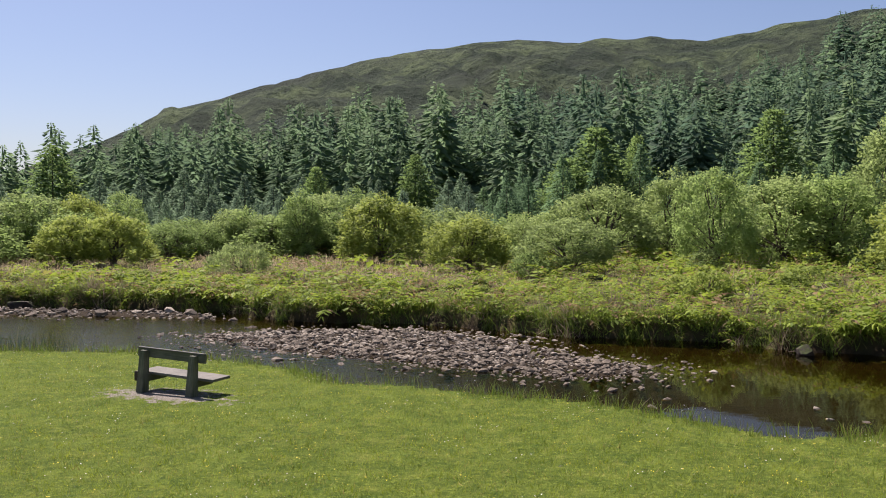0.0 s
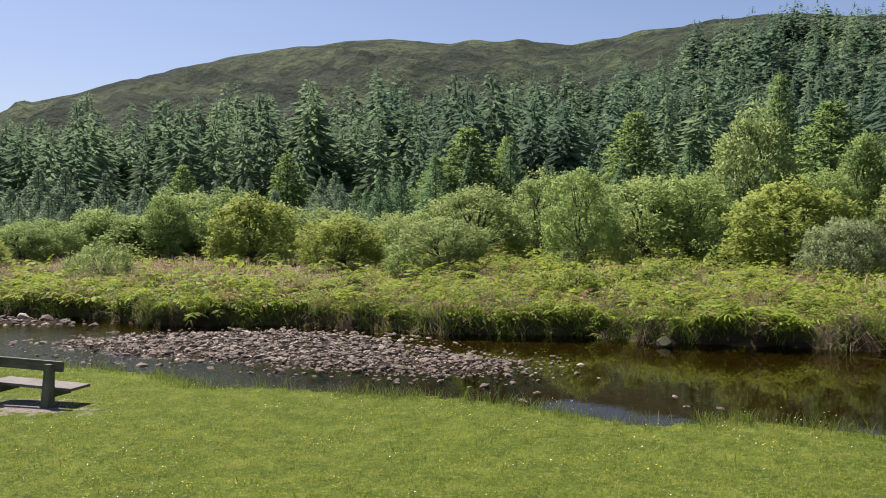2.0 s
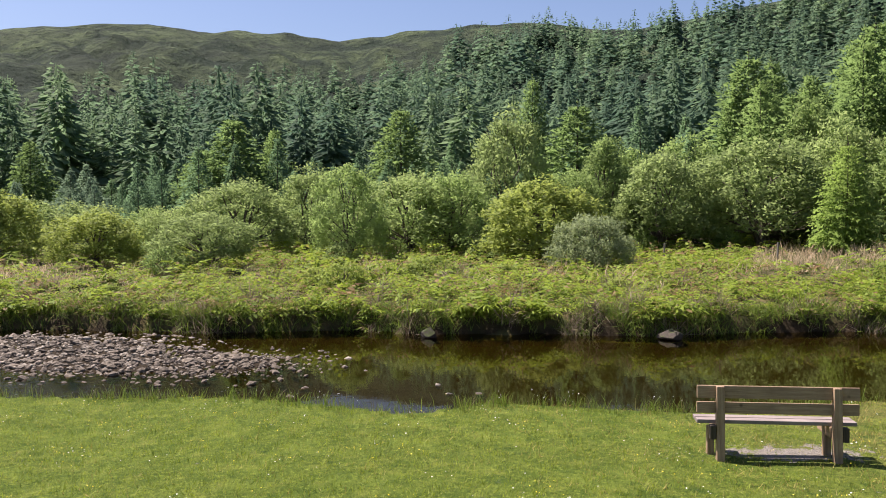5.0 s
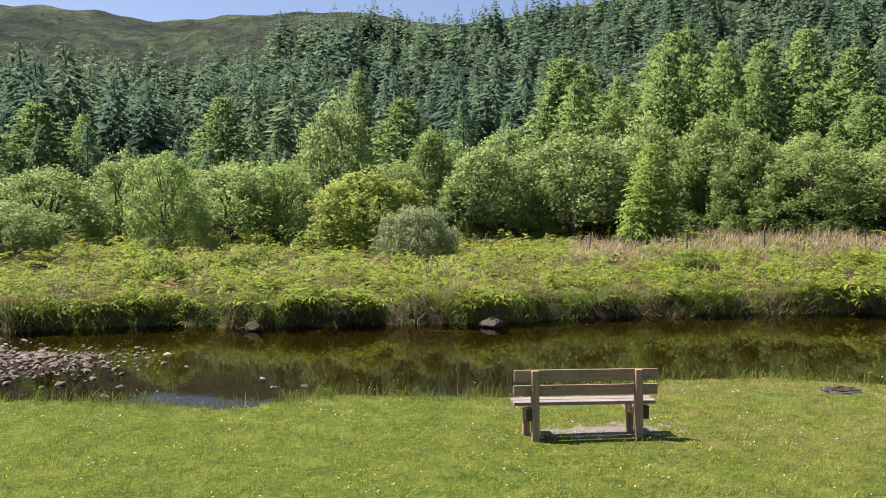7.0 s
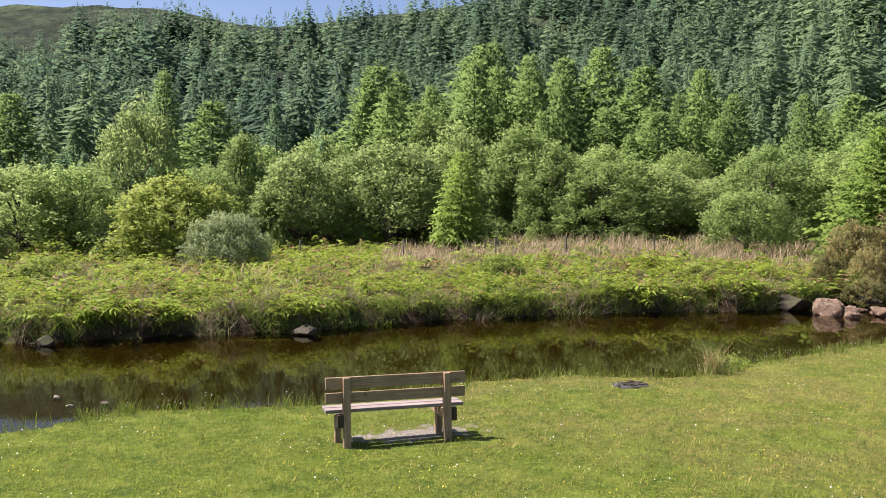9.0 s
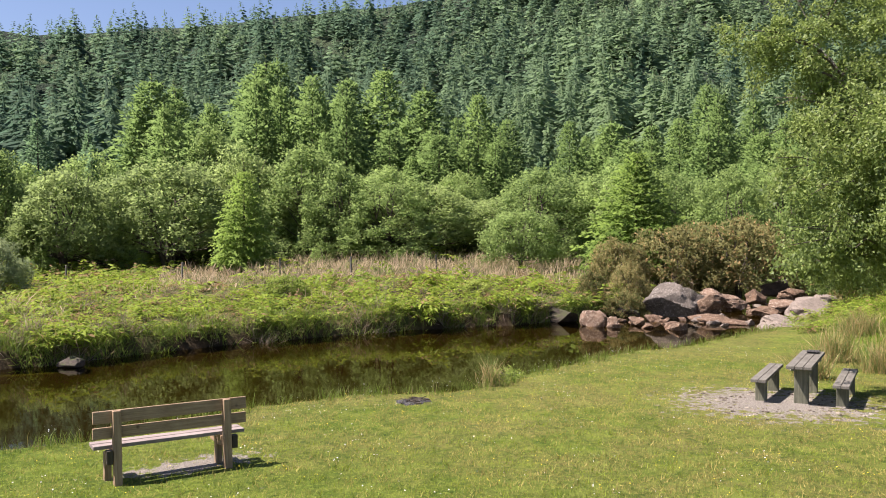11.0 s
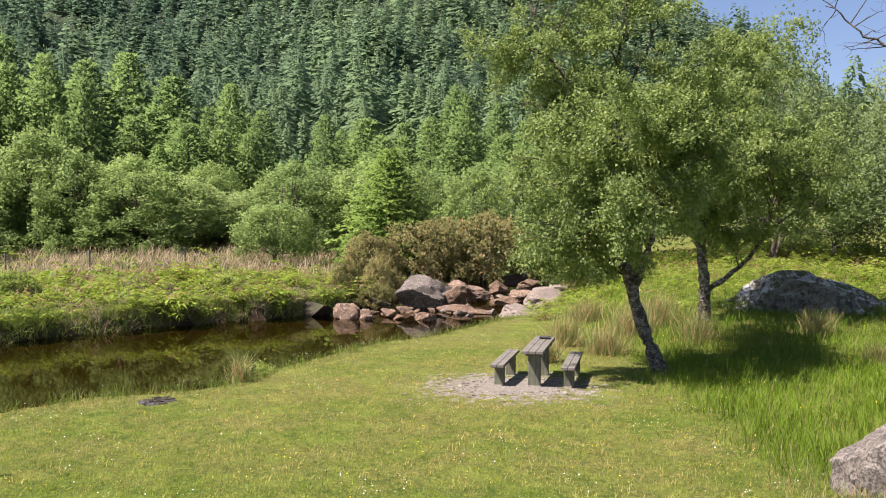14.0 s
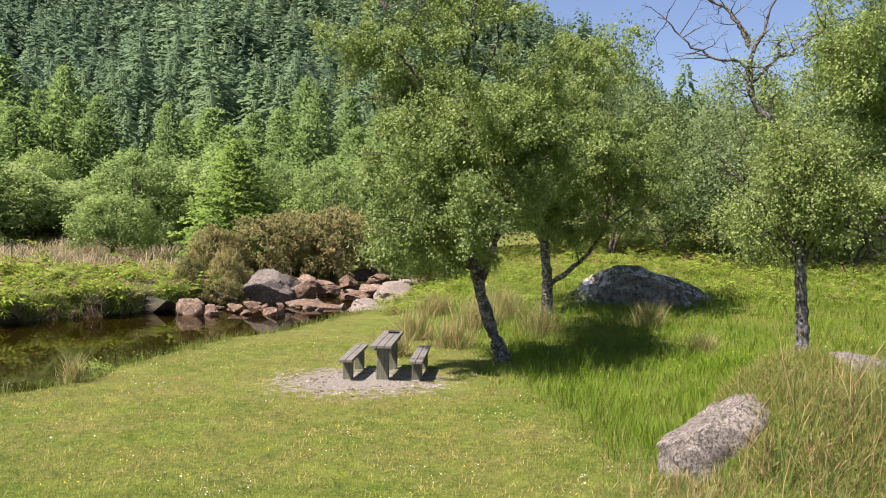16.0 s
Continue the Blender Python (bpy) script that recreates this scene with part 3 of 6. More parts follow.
# ---- trees ----
def crown_tree(seed, h, w, leaf_mat, bark, n_leaves=5200, leaf=(0.2, 0.12), stems=4, low=0.12, clumps=150, droop=0.0, trunk=0.05, name="broadleaf_tree", label="", category="tree", group="", lumps=9, peak=1.0, hollow=0.68):
    """A bushy broadleaf: stems fan out into limbs under an uneven dome of small leafy clumps. peak above 1 draws the dome up, hollow thins its middle."""
    g = np.random.RandomState(seed)
    clumps = 2 * clumps
    root = thing(name, label, category, group)
    wood = Heap()
    # the dome bulges and sinks round a few ways
    ways = g.normal(0, 1, (lumps, 3))
    ways /= np.linalg.norm(ways, axis=1)[:, None]
    swell = g.uniform(-0.3, 0.3, lumps)
    d = g.normal(0, 1, (clumps * 2, 3))
    d /= np.linalg.norm(d, axis=1)[:, None]
    d = d[np.argsort((d[:, 2] < -0.8) * 2 + g.uniform(0, 1, len(d)))][:clumps]
    shape = 1 + (np.exp(5.0 * (d @ ways.T - 1)) * swell).sum(1)
    depth = g.uniform(hollow ** 2, 1, clumps) ** 0.5
    base, half = low * h, h * (1 - low) / 2
    full = np.where(d[:, 2] < 0, 1 / np.maximum(0.55, np.sqrt(1 - d[:, 2] ** 2)) ** 0.9, 1.0)
    centre = d * (shape * depth)[:, None] * np.stack([w * 0.44 * full, w * 0.44 * full, np.where(d[:, 2] < 0, 0.8, 1.1) * half], -1) + [0, 0, base + 0.8 * half]
    up = np.clip((centre[:, 2] - base) / (2 * half), 0, 1)
    narrow = (1.08 - 0.4 * up ** 2 * (peak - 0.4)) * (0.86 + 0.14 * smooth(up / 0.2))
    centre[:, :2] *= narrow[:, None]
    centre[:, 2] = np.maximum(centre[:, 2], base + 0.1)
    tops = []
    for s in range(stems):
        a = 6.283 * s / stems + g.uniform(-0.5, 0.5)
        reach = 0.0 if stems == 1 else w * 0.17
        line = [np.array([math.cos(a) * 0.06 * stems * trunk * 4, math.sin(a) * 0.06 * stems * trunk * 4, -0.15])]
        for k in range(1, 7):
            u = k / 6
            line.append(np.array([math.cos(a) * reach * u ** 1.3, math.sin(a) * reach * u ** 1.3, h * 0.82 * u]) + g.normal(0, 0.02 * h * (k < 6), 3) * [1, 1, 0.2])
        rad = np.linspace(trunk * h * 0.32, 0.01, 7) * g.uniform(0.8, 1.1)
        wood.add(*tube(line, rad, 6))
        tops.append(line)
    for c in centre[g.permutation(clumps)[:26]]:
        line = min(tops, key=lambda t: np.linalg.norm(t[3][:2] - c[:2]))
        k = int(np.clip(c[2] / h / 0.82 * 6 - 1.6, 1, 5))
        a, b = line[k], c
        mid = (a + b) / 2 + g.normal(0, 0.03 * h, 3)
        wood.add(*tube([a, mid, b], [0.012 * h ** 0.7, 0.008 * h ** 0.7, 0.004], 3))
    size = 0.5 * (w * w * h) ** 0.3333 * (60 / clumps) ** 0.5 * 0.29 * g.uniform(0.55, 1.5, clumps)
    pick = g.choice(clumps, n_leaves, p=size ** 2 / (size ** 2).sum())
    e = g.normal(0, 1, (n_leaves, 3))
    e /= np.linalg.norm(e, axis=1)[:, None]
    rad = size[pick] * g.uniform(0.05, 1.2, n_leaves) ** 0.5
    p = centre[pick] + e * rad[:, None] * [1, 1, 0.95]
    p[:, 2] -= droop * g.uniform(0, 1, n_leaves) ** 2 * size[pick] * 2
    p[:, 2] = np.maximum(p[:, 2], 0.05)
    whole = (p - [0, 0, base + 0.8 * half]) / [w * 0.5, w * 0.5, half]
    v, f = leaf_quads(g, p, e + [0, 0, -0.4 * droop], *leaf, plain=True)
    part("trunk", wood.mesh("trunk", bark, True), root)
    part("crown", leafy("crown", v, f, e * 0.9 + whole * 0.55 + [0, 0, 0.3], leaf_mat, 0.5), root)
    return root


def conifer(seed, h, w, needle, name="conifer", label="", group="", sprays=2600, low=0.03, taper=0.85, tier=0.75, spray=0.5, spire=0.0, layer=0.42):
    """A spruce: a cone of hanging sprays in uneven tiers of boughs, lit tips standing out, under a bare leader."""
    g = np.random.RandomState(seed)
    root = thing(name, label, "tree", group)
    lean = g.normal(0, 0.006, 2)
    line = [np.array([lean[0] * z, lean[1] * z, z]) for z in np.linspace(-0.2, h, 9)]
    wood = Heap().add(*tube(line, np.linspace(0.009 * h + 0.02, 0.008, 9), 6))
    n = sprays
    u = 1 - (1 - g.uniform(0, 1, n) * 0.985) ** (1 / (1 + 0.6 * taper))
    u = low + (1 - low) * u
    a = g.uniform(0, 6.283, n)
    phase = 0.5 * np.sin(2 * a + seed) + 0.35 * np.sin(5 * a + 2.1 * seed)
    step = u * h / (tier * (1.25 - 0.6 * u)) + phase
    out = 1 - (step - np.floor(step))
    reach = w / 2 * ((1 - u) ** taper * (0.72 + 0.28 * smooth((u - low) * 8)) * (1 - spire * smooth((u - 0.6) / 0.3)) + 0.012)
    side = 1 + 0.16 * np.sin(a * 3 + step * 1.7 + seed) + 0.1 * np.sin(a * 7 + step * 2.9)
    radius = reach * side * (1.04 - layer + layer * out) * np.where(g.uniform(0, 1, n) < 0.22, g.uniform(0.35, 0.8, n), g.uniform(0.86, 1.06, n))
    d = np.stack([np.cos(a), np.sin(a), 0 * a], -1)
    t = np.stack([-np.sin(a), np.cos(a), 0 * a], -1)
    up = np.array([0, 0, 1.0])
    c = d * radius[:, None] + up * (u * h)[:, None] + np.stack([lean[0] * u * h, lean[1] * u * h, 0 * u], -1)
    size = (spray * (0.62 + 0.55 * (1 - u)) * g.uniform(0.6, 1.3, n))[:, None]
    lift = (g.normal(-0.38, 0.35, n) + 0.9 * u ** 2)[:, None]
    tip = c + (d * g.uniform(0.35, 0.9, n)[:, None] + t * g.normal(0, 0.35, n)[:, None] + up * lift) * size
    half = (t * 0.34 + up * g.normal(0, 0.22, n)[:, None] + d * g.normal(0, 0.15, n)[:, None]) * size
    v = np.stack([c - half, c + half, tip], 1).reshape(-1, 3)
    ways = d * 0.6 + up * 0.95 + t * g.normal(0, 0.3, n)[:, None]
    top = np.array([lean[0] * h, lean[1] * h, h])
    for i in range(6):
        e = np.array([math.cos(1.05 * i), math.sin(1.05 * i), 0])
        drop = 0.25 + 0.22 * (i % 3)
        v = np.concatenate([v, [top - [0, 0, drop + 0.1], top + e * 0.2 * drop * 2 - [0, 0, drop - 0.12], top - [0, 0, drop - 0.06]]])
        ways = np.concatenate([ways, [e + up * 0.5]])
    part("trunk", wood.mesh("trunk", PINE_BARK, True), root)
    part("crown", leafy("crown", v, np.arange(len(v)).reshape(-1, 3), ways, needle, 0.22), root)
    return root


def set_out(protos, spots, seed, sink=0.05):
    """Stands copies of the prototypes on the ground: x, y, height, width for each; the first use of a prototype is the prototype itself."""
    g = np.random.RandomState(seed)
    used = set()
    for i, (x, y, h, w) in enumerate(spots):
        k = g.randint(len(protos))
        root, ph, pw = protos[k]
        m = Matrix.LocRotScale((x, y, height_at(x, y) - sink), Euler((0, 0, g.uniform(0, 6.283))), Vector((w / pw, w / pw, h / ph)))
        if k in used:
            copy_thing(root, m)
        else:
            root.matrix_basis = m
            used.add(k)
    for k, (root, _, _) in enumerate(protos):
        if k not in used:
            for o in list(root.children_recursive) + [root]:
                bpy.data.objects.remove(o)


# broadleaf belt on the far side
BELT = "broadleaf trees beyond the river"
GREEN = "rounded mid-green broadleaf tree with several stems, in full leaf"
ALDERS = [(crown_tree(20 + i, 6.0, 5.0, ALDER, BARK, 11000, (0.135, 0.105), 3 + i % 3, 0.05, 130 + 20 * i, peak=0.8 + 0.3 * i, label=GREEN, group=BELT), 6.0, 5.0) for i in range(4)]
WILLOWS = [(crown_tree(30 + i, 5.0, 4.4, WILLOW, BARK, 11000, (0.13, 0.08), 5, 0.04, 170, peak=0.9, label="pale green willow with a domed leafy crown", group=BELT), 5.0, 4.4) for i in range(3)]
YELLOWS = [(crown_tree(40 + i, 4.5, 4.0, YELLOW, BARK, 12000, (0.13, 0.1), 4, 0.02, 150, hollow=0.6, label="yellow-green young broadleaf tree in the sun", group=BELT), 4.5, 4.0) for i in range(2)]
LEFT_SHRUBS = [(-29.6, 61.2, 4.6, 8.3), (-23.9, 63.7, 4.8, 4.8), (-18.3, 57.1, 2.6, 5.3), (-17.1, 59.6, 3.7, 5.0), (-15.0, 62.2, 3.9, 4.8), (-12.2, 60.8, 4.2, 4.3),
               (-9.7, 59.2, 5.0, 4.3), (-8.1, 63.5, 5.0, 4.3), (3.2, 49.9, 3.8, 3.8), (5.4, 53.7, 4.3, 4.6), (-33.5, 57.0, 4.8, 6.6), (-6.0, 60.0, 4.6, 5.0)]
LEFT_YELLOW = [(-25.5, 60.9, 5.4, 4.8), (-22.4, 51.3, 3.0, 4.2), (-19.8, 51.3, 3.1, 4.1), (-3.7, 51.9, 4.8, 5.9), (1.4, 46.0, 3.0, 3.5), (23.4, 39.4, 4.7, 4.8)]
MID_WILLOW = [(10.0, 53.1, 5.3, 7.4), (6.2, 41.5, 3.1, 5.6), (14.8, 55.1, 6.1, 5.9), (19.3, 48.3, 5.4, 4.6), (28.1, 52.8, 8.6, 5.4), (35.3, 44.6, 7.1, 4.9),
              (41.4, 46.0, 9.0, 6.2), (40.6, 41.3, 7.8, 6.3), (46.2, 39.6, 7.2, 5.9), (50.7, 27.8, 5.4, 5.4), (54.6, 24.6, 7.2, 6.6)]
MID_ALDER = [(14.3, 44.8, 5.6, 4.4), (21.2, 46.4, 5.8, 6.2), (34.0, 49.3, 8.0, 6.3), (43.3, 52.3, 10.4, 5.6), (48.4, 44.7, 8.3, 5.9), (48.0, 35.8, 6.5, 6.3),
             (47.7, 32.8, 6.8, 6.1), (48.5, 29.6, 6.0, 5.9), (57.1, 28.6, 7.6, 5.9), (53.9, 21.1, 6.2, 6.1), (58.6, 19.9, 8.0, 7.3),
             (58.7, 12.0, 8.1, 5.9), (49.3, 7.5, 8.2, 5.9), (57.6, 5.8, 10.4, 6.8), (30.0, 47.0, 6.5, 5.4), (37.0, 50.5, 7.0, 5.6), (52.0, 33.0, 7.2, 6.1), (56.0, 16.0, 6.8, 6.3), (51.5, 12.0, 6.2, 5.4)]
RIGHT_TREES = [(45.7, -4.9, 10.6, 7.5), (43.4, -7.6, 9.2, 5.7), (42.9, -10.3, 8.4, 5.7), (39.8, -13.8, 6.8, 5.9), (37.6, -15.5, 7.6, 5.1),
               (50.0, -1.5, 9.6, 6.6), (47.0, -14.0, 8.0, 6.2), (41.0, -18.5, 7.4, 6.2), (46.0, -22.0, 8.4, 7.0), (55.0, -9.0, 9.0, 7.0)]
set_out(ALDERS + WILLOWS, LEFT_SHRUBS, 1)
set_out(YELLOWS, LEFT_YELLOW, 2)
WILLOWS_B = [(crown_tree(36 + i, 5.0, 4.4, WILLOW, BARK, 12500, (0.13, 0.08), 4, 0.05, 190, peak=0.9 + 0.35 * i, label="pale green willow with a domed leafy crown", group=BELT), 5.0, 4.4) for i in range(3)]
set_out(WILLOWS_B, MID_WILLOW, 3)
ALDERS_B = [(crown_tree(50 + i, 6.5, 5.0, ALDER, BARK, 13500, (0.135, 0.105), 4, 0.03, 150, peak=0.95 + 0.3 * i, lumps=12, label=GREEN, group=BELT), 6.5, 5.0) for i in range(4)]
set_out(ALDERS_B, MID_ALDER, 4)
MEADOW_TREES = [(crown_tree(60 + i, 8.0, 5.5, SCRUB, BARK, 12000, (0.12, 0.085), 2, 0.05, 150, 0.6, 0.035, label="dusky green birch scrub with thin branches", group="birches at the meadow edge"), 8.0, 5.5) for i in range(3)]
set_out(MEADOW_TREES, RIGHT_TREES, 5)
set_out([(crown_tree(70, 2.8, 4.2, GREY_WILLOW, BARK, 11000, (0.15, 0.06), 7, 0.04, 150, peak=0.6, label="low silvery grey willow bush", category="bush"), 2.8, 4.2)], [(23.2, 34.8, 2.9, 4.4)], 6)
set_out([(crown_tree(73, 3.6, 4.4, ALDER, BARK, 9000, (0.13, 0.09), 6, 0.03, 150, peak=0.6, label="round bright green bush at the edge of the field", category="bush"), 3.6, 4.4)], [(45.2, 18.6, 3.6, 5.0)], 10)
set_out([(crown_tree(71, 1.5, 3.4, WILLOW, BARK, 5000, (0.16, 0.04), 8, 0.05, 100, peak=0.5, label="low rounded willow clump on the heath", category="bush"), 1.5, 3.4)], [(-10.6, 44.5, 1.7, 3.6)], 7)
set_out([(crown_tree(72, 12.0, 4.4, BIRCH_LEAF, BARK, 3000, (0.14, 0.1), 1, 0.3, 60, 0.2, 0.03, label="tall thin open birch against the sky"), 12.0, 4.4)], [(55.8, -16.4, 12.0, 4.6)], 8)


# scrub along the foot of the belt
foot = np.random.RandomState(405)
SKIRTS = [(crown_tree(180 + i, 2.0, 2.8, (ALDER, WILLOW)[i], BARK, 2400, (0.13, 0.095), 5, 0.02, 70, name="scrub_bush", label="low bushy scrub at the foot of the trees", category="bush", group="scrub under the belt"), 2.0, 2.8) for i in range(2)]
skirt_spots = []
for x, y, h, w in MID_WILLOW + MID_ALDER + LEFT_SHRUBS:
    r = math.hypot(x, y)
    near, side = 1 - (0.36 * w + foot.uniform(0, 0.5)) / r, foot.uniform(-0.4, 0.4) * w / r
    skirt_spots.append((x * near + y * side, y * near - x * side, 0.3 * h * foot.uniform(0.7, 1.2) + 0.3, 0.42 * w * foot.uniform(0.8, 1.25)))
set_out(SKIRTS, skirt_spots, 22)


def infill():
    """Scrub that closes the belt towards the conifers."""
    g = np.random.RandomState(404)
    spots, az = [], -34.0
    while az < 82:
        r = g.uniform(60, 67)
        tall = np.interp(az, [-34, 0, 20, 35, 80], [4.2, 4.6, 5.6, 7.0, 7.2])
        spots.append((r * math.sin(radians(az)), r * math.cos(radians(az)), tall * g.uniform(0.75, 1.15), g.uniform(4.2, 6.2)))
        az += g.uniform(1.6, 3.0)
    return spots


BACK = [(crown_tree(140 + i, 6.0, 5.2, (ALDER, WILLOW, ALDER)[i], BARK, 4500, (0.21, 0.16), 4, 0.05, 100, peak=0.8 + 0.3 * i, label="dense scrubby broadleaf tree at the forest edge", group=BELT), 6.0, 5.2) for i in range(3)]
set_out(BACK, infill(), 9)

# conifers
STAND = "conifer stand"
DARK = [(conifer(80 + i, 12.0, 5.6, SPRUCE, label="dark green spruce with drooping boughs", group=STAND, sprays=5200, taper=0.9, tier=0.8, spire=0.35, spray=0.29), 12.0, 4.7) for i in range(5)]
HAZY_STAND = [(conifer(85 + i, 12.0, 5.6, HAZY_SPRUCE, label="spruce with drooping boughs, coloured paler and bluer for haze", group=STAND, sprays=5200, taper=0.9, tier=0.8, spire=0.35, spray=0.29), 12.0, 4.7) for i in range(3)]
PALE = [(conifer(90 + i, 12.0, 8.0, LARCH, label="fresh light green conifer with upswept shoots", group=STAND, sprays=7000, taper=0.84, tier=1.05, spray=0.36, layer=0.6), 12.0, 4.7) for i in range(3)]
PALE_SPOTS = [(50.2, 54.2, 13.6, 4.2), (50.8, 50.8, 10.8, 3.6), (59.8, 56.0, 10.6, 4.2), (65.1, 56.0, 13.1, 6.2), (69.4, 53.9, 13.6, 6.0), (64.8, 46.8, 12.2, 5.4), (75.1, 49.4, 11.6, 6.2)]


# tree-top angles in degrees; stand heights are fitted to the camera's view by them
def stand_top_angle(az):
    return np.interp(az, [-40, -27, -20, -10, 0, 10, 20, 30, 40, 55, 62, 75, 90, 110], [5.6, 6.0, 6.4, 5.8, 5.6, 6.4, 7.4, 9.0, 10.0, 10.4, 9.0, 8.6, 8.4, 5.0])


def stand_spots():
    g = np.random.RandomState(101)
    dark, pale = [], list(PALE_SPOTS)
    for ring, (r0, step) in enumerate(((69, 2.0), (75, 2.3), (82, 2.9), (90, 3.6))):
        az = -36.0
        while az < 94:
            r = r0 + g.uniform(-3, 3)
            a = az + g.uniform(-0.5, 0.5)
            x, y = r * math.sin(radians(a)), r * math.cos(radians(a))
            want = math.tan(radians(stand_top_angle(a))) * r + 2.86 - height_at(x, y)
            h = float(np.clip(want * g.uniform(0.78, 1.05) * (0.82, 0.92, 1.0, 1.06)[ring], 6.0, 17))
            if a < -18 and g.uniform() < 0.3:
                h *= 1.12
            w = h * g.uniform(0.4, 0.58)
            (pale if (a > 42 and g.uniform() < 0.82) or g.uniform() < 0.08 else dark).append((x, y, h, w))
            az += step * g.uniform(0.6, 1.3) * (70 / r)
    return dark, pale


DARK_SPOTS, PALE_ALL = stand_spots()
# trees left of x = 4 get the needles with haze in their colour
set_out(HAZY_STAND, [p for p in DARK_SPOTS if p[0] < 4], 17, 0.2)
set_out(DARK, [p for p in DARK_SPOTS if p[0] >= 4], 11, 0.2)
set_out(PALE, PALE_ALL, 12, 0.2)
set_out([(conifer(98, 6.0, 3.6, FRESH, "young_spruce", "young dense green spruce at the field edge", sprays=9000, taper=0.5, tier=0.5, spray=0.19, layer=0.6), 6.0, 3.6)], [(39.3, 33.9, 6.1, 4.1)], 13)
set_out([(conifer(99, 7.6, 5.6, FRESH, "young_spruce", "broad bright green young spruce behind the rocks", sprays=11000, taper=0.75, tier=0.7, spray=0.24, layer=0.7), 7.6, 5.6)], [(46.3, 12.3, 7.4, 7.4)], 14)


def far_forest():
    """The plantation on the hill: too many and too far to count."""
    g = np.random.RandomState(7)

    def little(seed, sprays, broad):
        """Sprays of needles all round a tapering stem, down to a single leader; returns corners and outward ways."""
        q = np.random.RandomState(seed)
        v, way = [], []
        bulge = q.uniform(0.8, 1.2, 6)
        for i in range(sprays):
            z = 0.03 + 0.95 * (i + q.uniform()) / sprays
            a = 2.4 * i + q.uniform(-0.6, 0.6)
            reach = (0.27 * (1 - z) ** 0.8 + 0.012) * bulge[int(a) % 6] * q.uniform(0.7, 1.2)
            d, s = np.array([math.cos(a), math.sin(a), 0]), np.array([-math.sin(a), math.cos(a), 0])
            wide = broad * (0.1 + 4.0 * reach)
            up = np.array([0, 0, 1.0])
            root, tip = d * reach * 0.3 + up * (z + 0.03 + 0.05 * (1 - z)), d * reach * 1.04 + up * (z + 0.03 * z ** 2 - q.uniform(-0.01, 0.05) * (1.2 - z))
            mid = (root + tip) / 2
            v.extend((root + s * wide * 0.3, mid - s * wide + up * q.uniform(-0.02, 0.02), tip))
            v.extend((mid + s * wide + up * q.uniform(-0.03, 0.01), root - s * wide * 0.3, tip + s * wide * q.uniform(-0.5, 0.5)))
            way.extend((d - s * 0.2 + up * 0.9, d + s * 0.2 + up * 0.9))
        for i in range(3):
            d = np.array([math.cos(2.09 * i), math.sin(2.09 * i), 0])
            v.extend((d * 0.014 + [0, 0, 0.86], np.array([0, 0, 1.02]), np.array([-d[1], d[0], 0]) * 0.014 + [0, 0, 0.86]))
            way.append(d + np.array([0, 0, 0.7]))
        return np.array(v), np.array(way)

    parts_v, parts_way, tones = [], [], []
    n = 8600
    az, r = g.uniform(-31, 114, n), np.sqrt(g.uniform(95 ** 2, 425 ** 2, n))
    # the plantation thins with distance; above the forest line the moor is open
    keep = g.uniform(0, 1, n) < np.where(r < 170, 1.0, 0.62)
    line = np.interp(az, [-40, -22, -14, -5, 2, 8, 12, 20, 26, 31, 36, 112], [150, 182, 176, 188, 208, 236, 250, 282, 330, 365, 390, 425])
    x, y = r * np.sin(np.radians(az)), r * np.cos(np.radians(az))
    line = line + 18 * waves(x, y, 60, 21)
    clump = np.zeros(n, bool)
    for ca, cr, wide in ((-5.2, 268, 9), (-4.0, 250, 8), (2.6, 270, 9)):
        clump |= np.hypot(x - cr * math.sin(radians(ca)), y - cr * math.cos(radians(ca))) < wide
    keep &= (r < line) | clump & (g.uniform(0, 1, n) < 0.6)
    keep &= waves(x, y, 46, 41) < 0.86
    keep &= ~((az > 34) & (r < 140) & (g.uniform(0, 1, n) < 0.25))
    x, y, r, az = x[keep], y[keep], r[keep], az[keep]
    z = ground_height(x, y)
    h = np.clip(g.lognormal(2.4, 0.22, len(x)), 6, 16) * (1 + 0.22 * waves(x, y, 50, 51)) * np.interp(az, [-16, -4], [0.84, 1.0])
    # tone per tree; the lift at low azimuths paints haze on the left
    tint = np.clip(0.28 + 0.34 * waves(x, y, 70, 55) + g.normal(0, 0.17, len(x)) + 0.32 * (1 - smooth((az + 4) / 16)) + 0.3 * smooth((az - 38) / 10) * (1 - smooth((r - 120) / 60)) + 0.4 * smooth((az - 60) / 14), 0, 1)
    kind = g.randint(0, 5, len(x))
    close, near = r < 128, r < 190
    for k in range(5):
        for sel, sprays, broad in ((close, 190, 0.037), (near & ~close, 92, 0.062), (~near, 36, 0.095)):
            s = (kind == k) & sel
            v, way = little(200 + k, sprays, broad)
            m = int(s.sum())
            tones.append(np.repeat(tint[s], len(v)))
            wide = g.uniform(0.9, 1.5, m)
            a = g.uniform(0, 6.283, m)
            ca, sa = np.cos(a)[:, None], np.sin(a)[:, None]

            def turned(p, w):
                return np.stack([(p[None, :, 0] * ca - p[None, :, 1] * sa) * w[:, None], (p[None, :, 0] * sa + p[None, :, 1] * ca) * w[:, None], np.repeat(p[None, :, 2], m, 0)], -1)
            q = turned(v, wide) * h[s][:, None, None]
            parts_v.append((q + np.stack([x[s], y[s], z[s] - 0.3], -1)[:, None, :]).reshape(-1, 3))
            parts_way.append(turned(way, np.ones(m)).reshape(-1, 3))
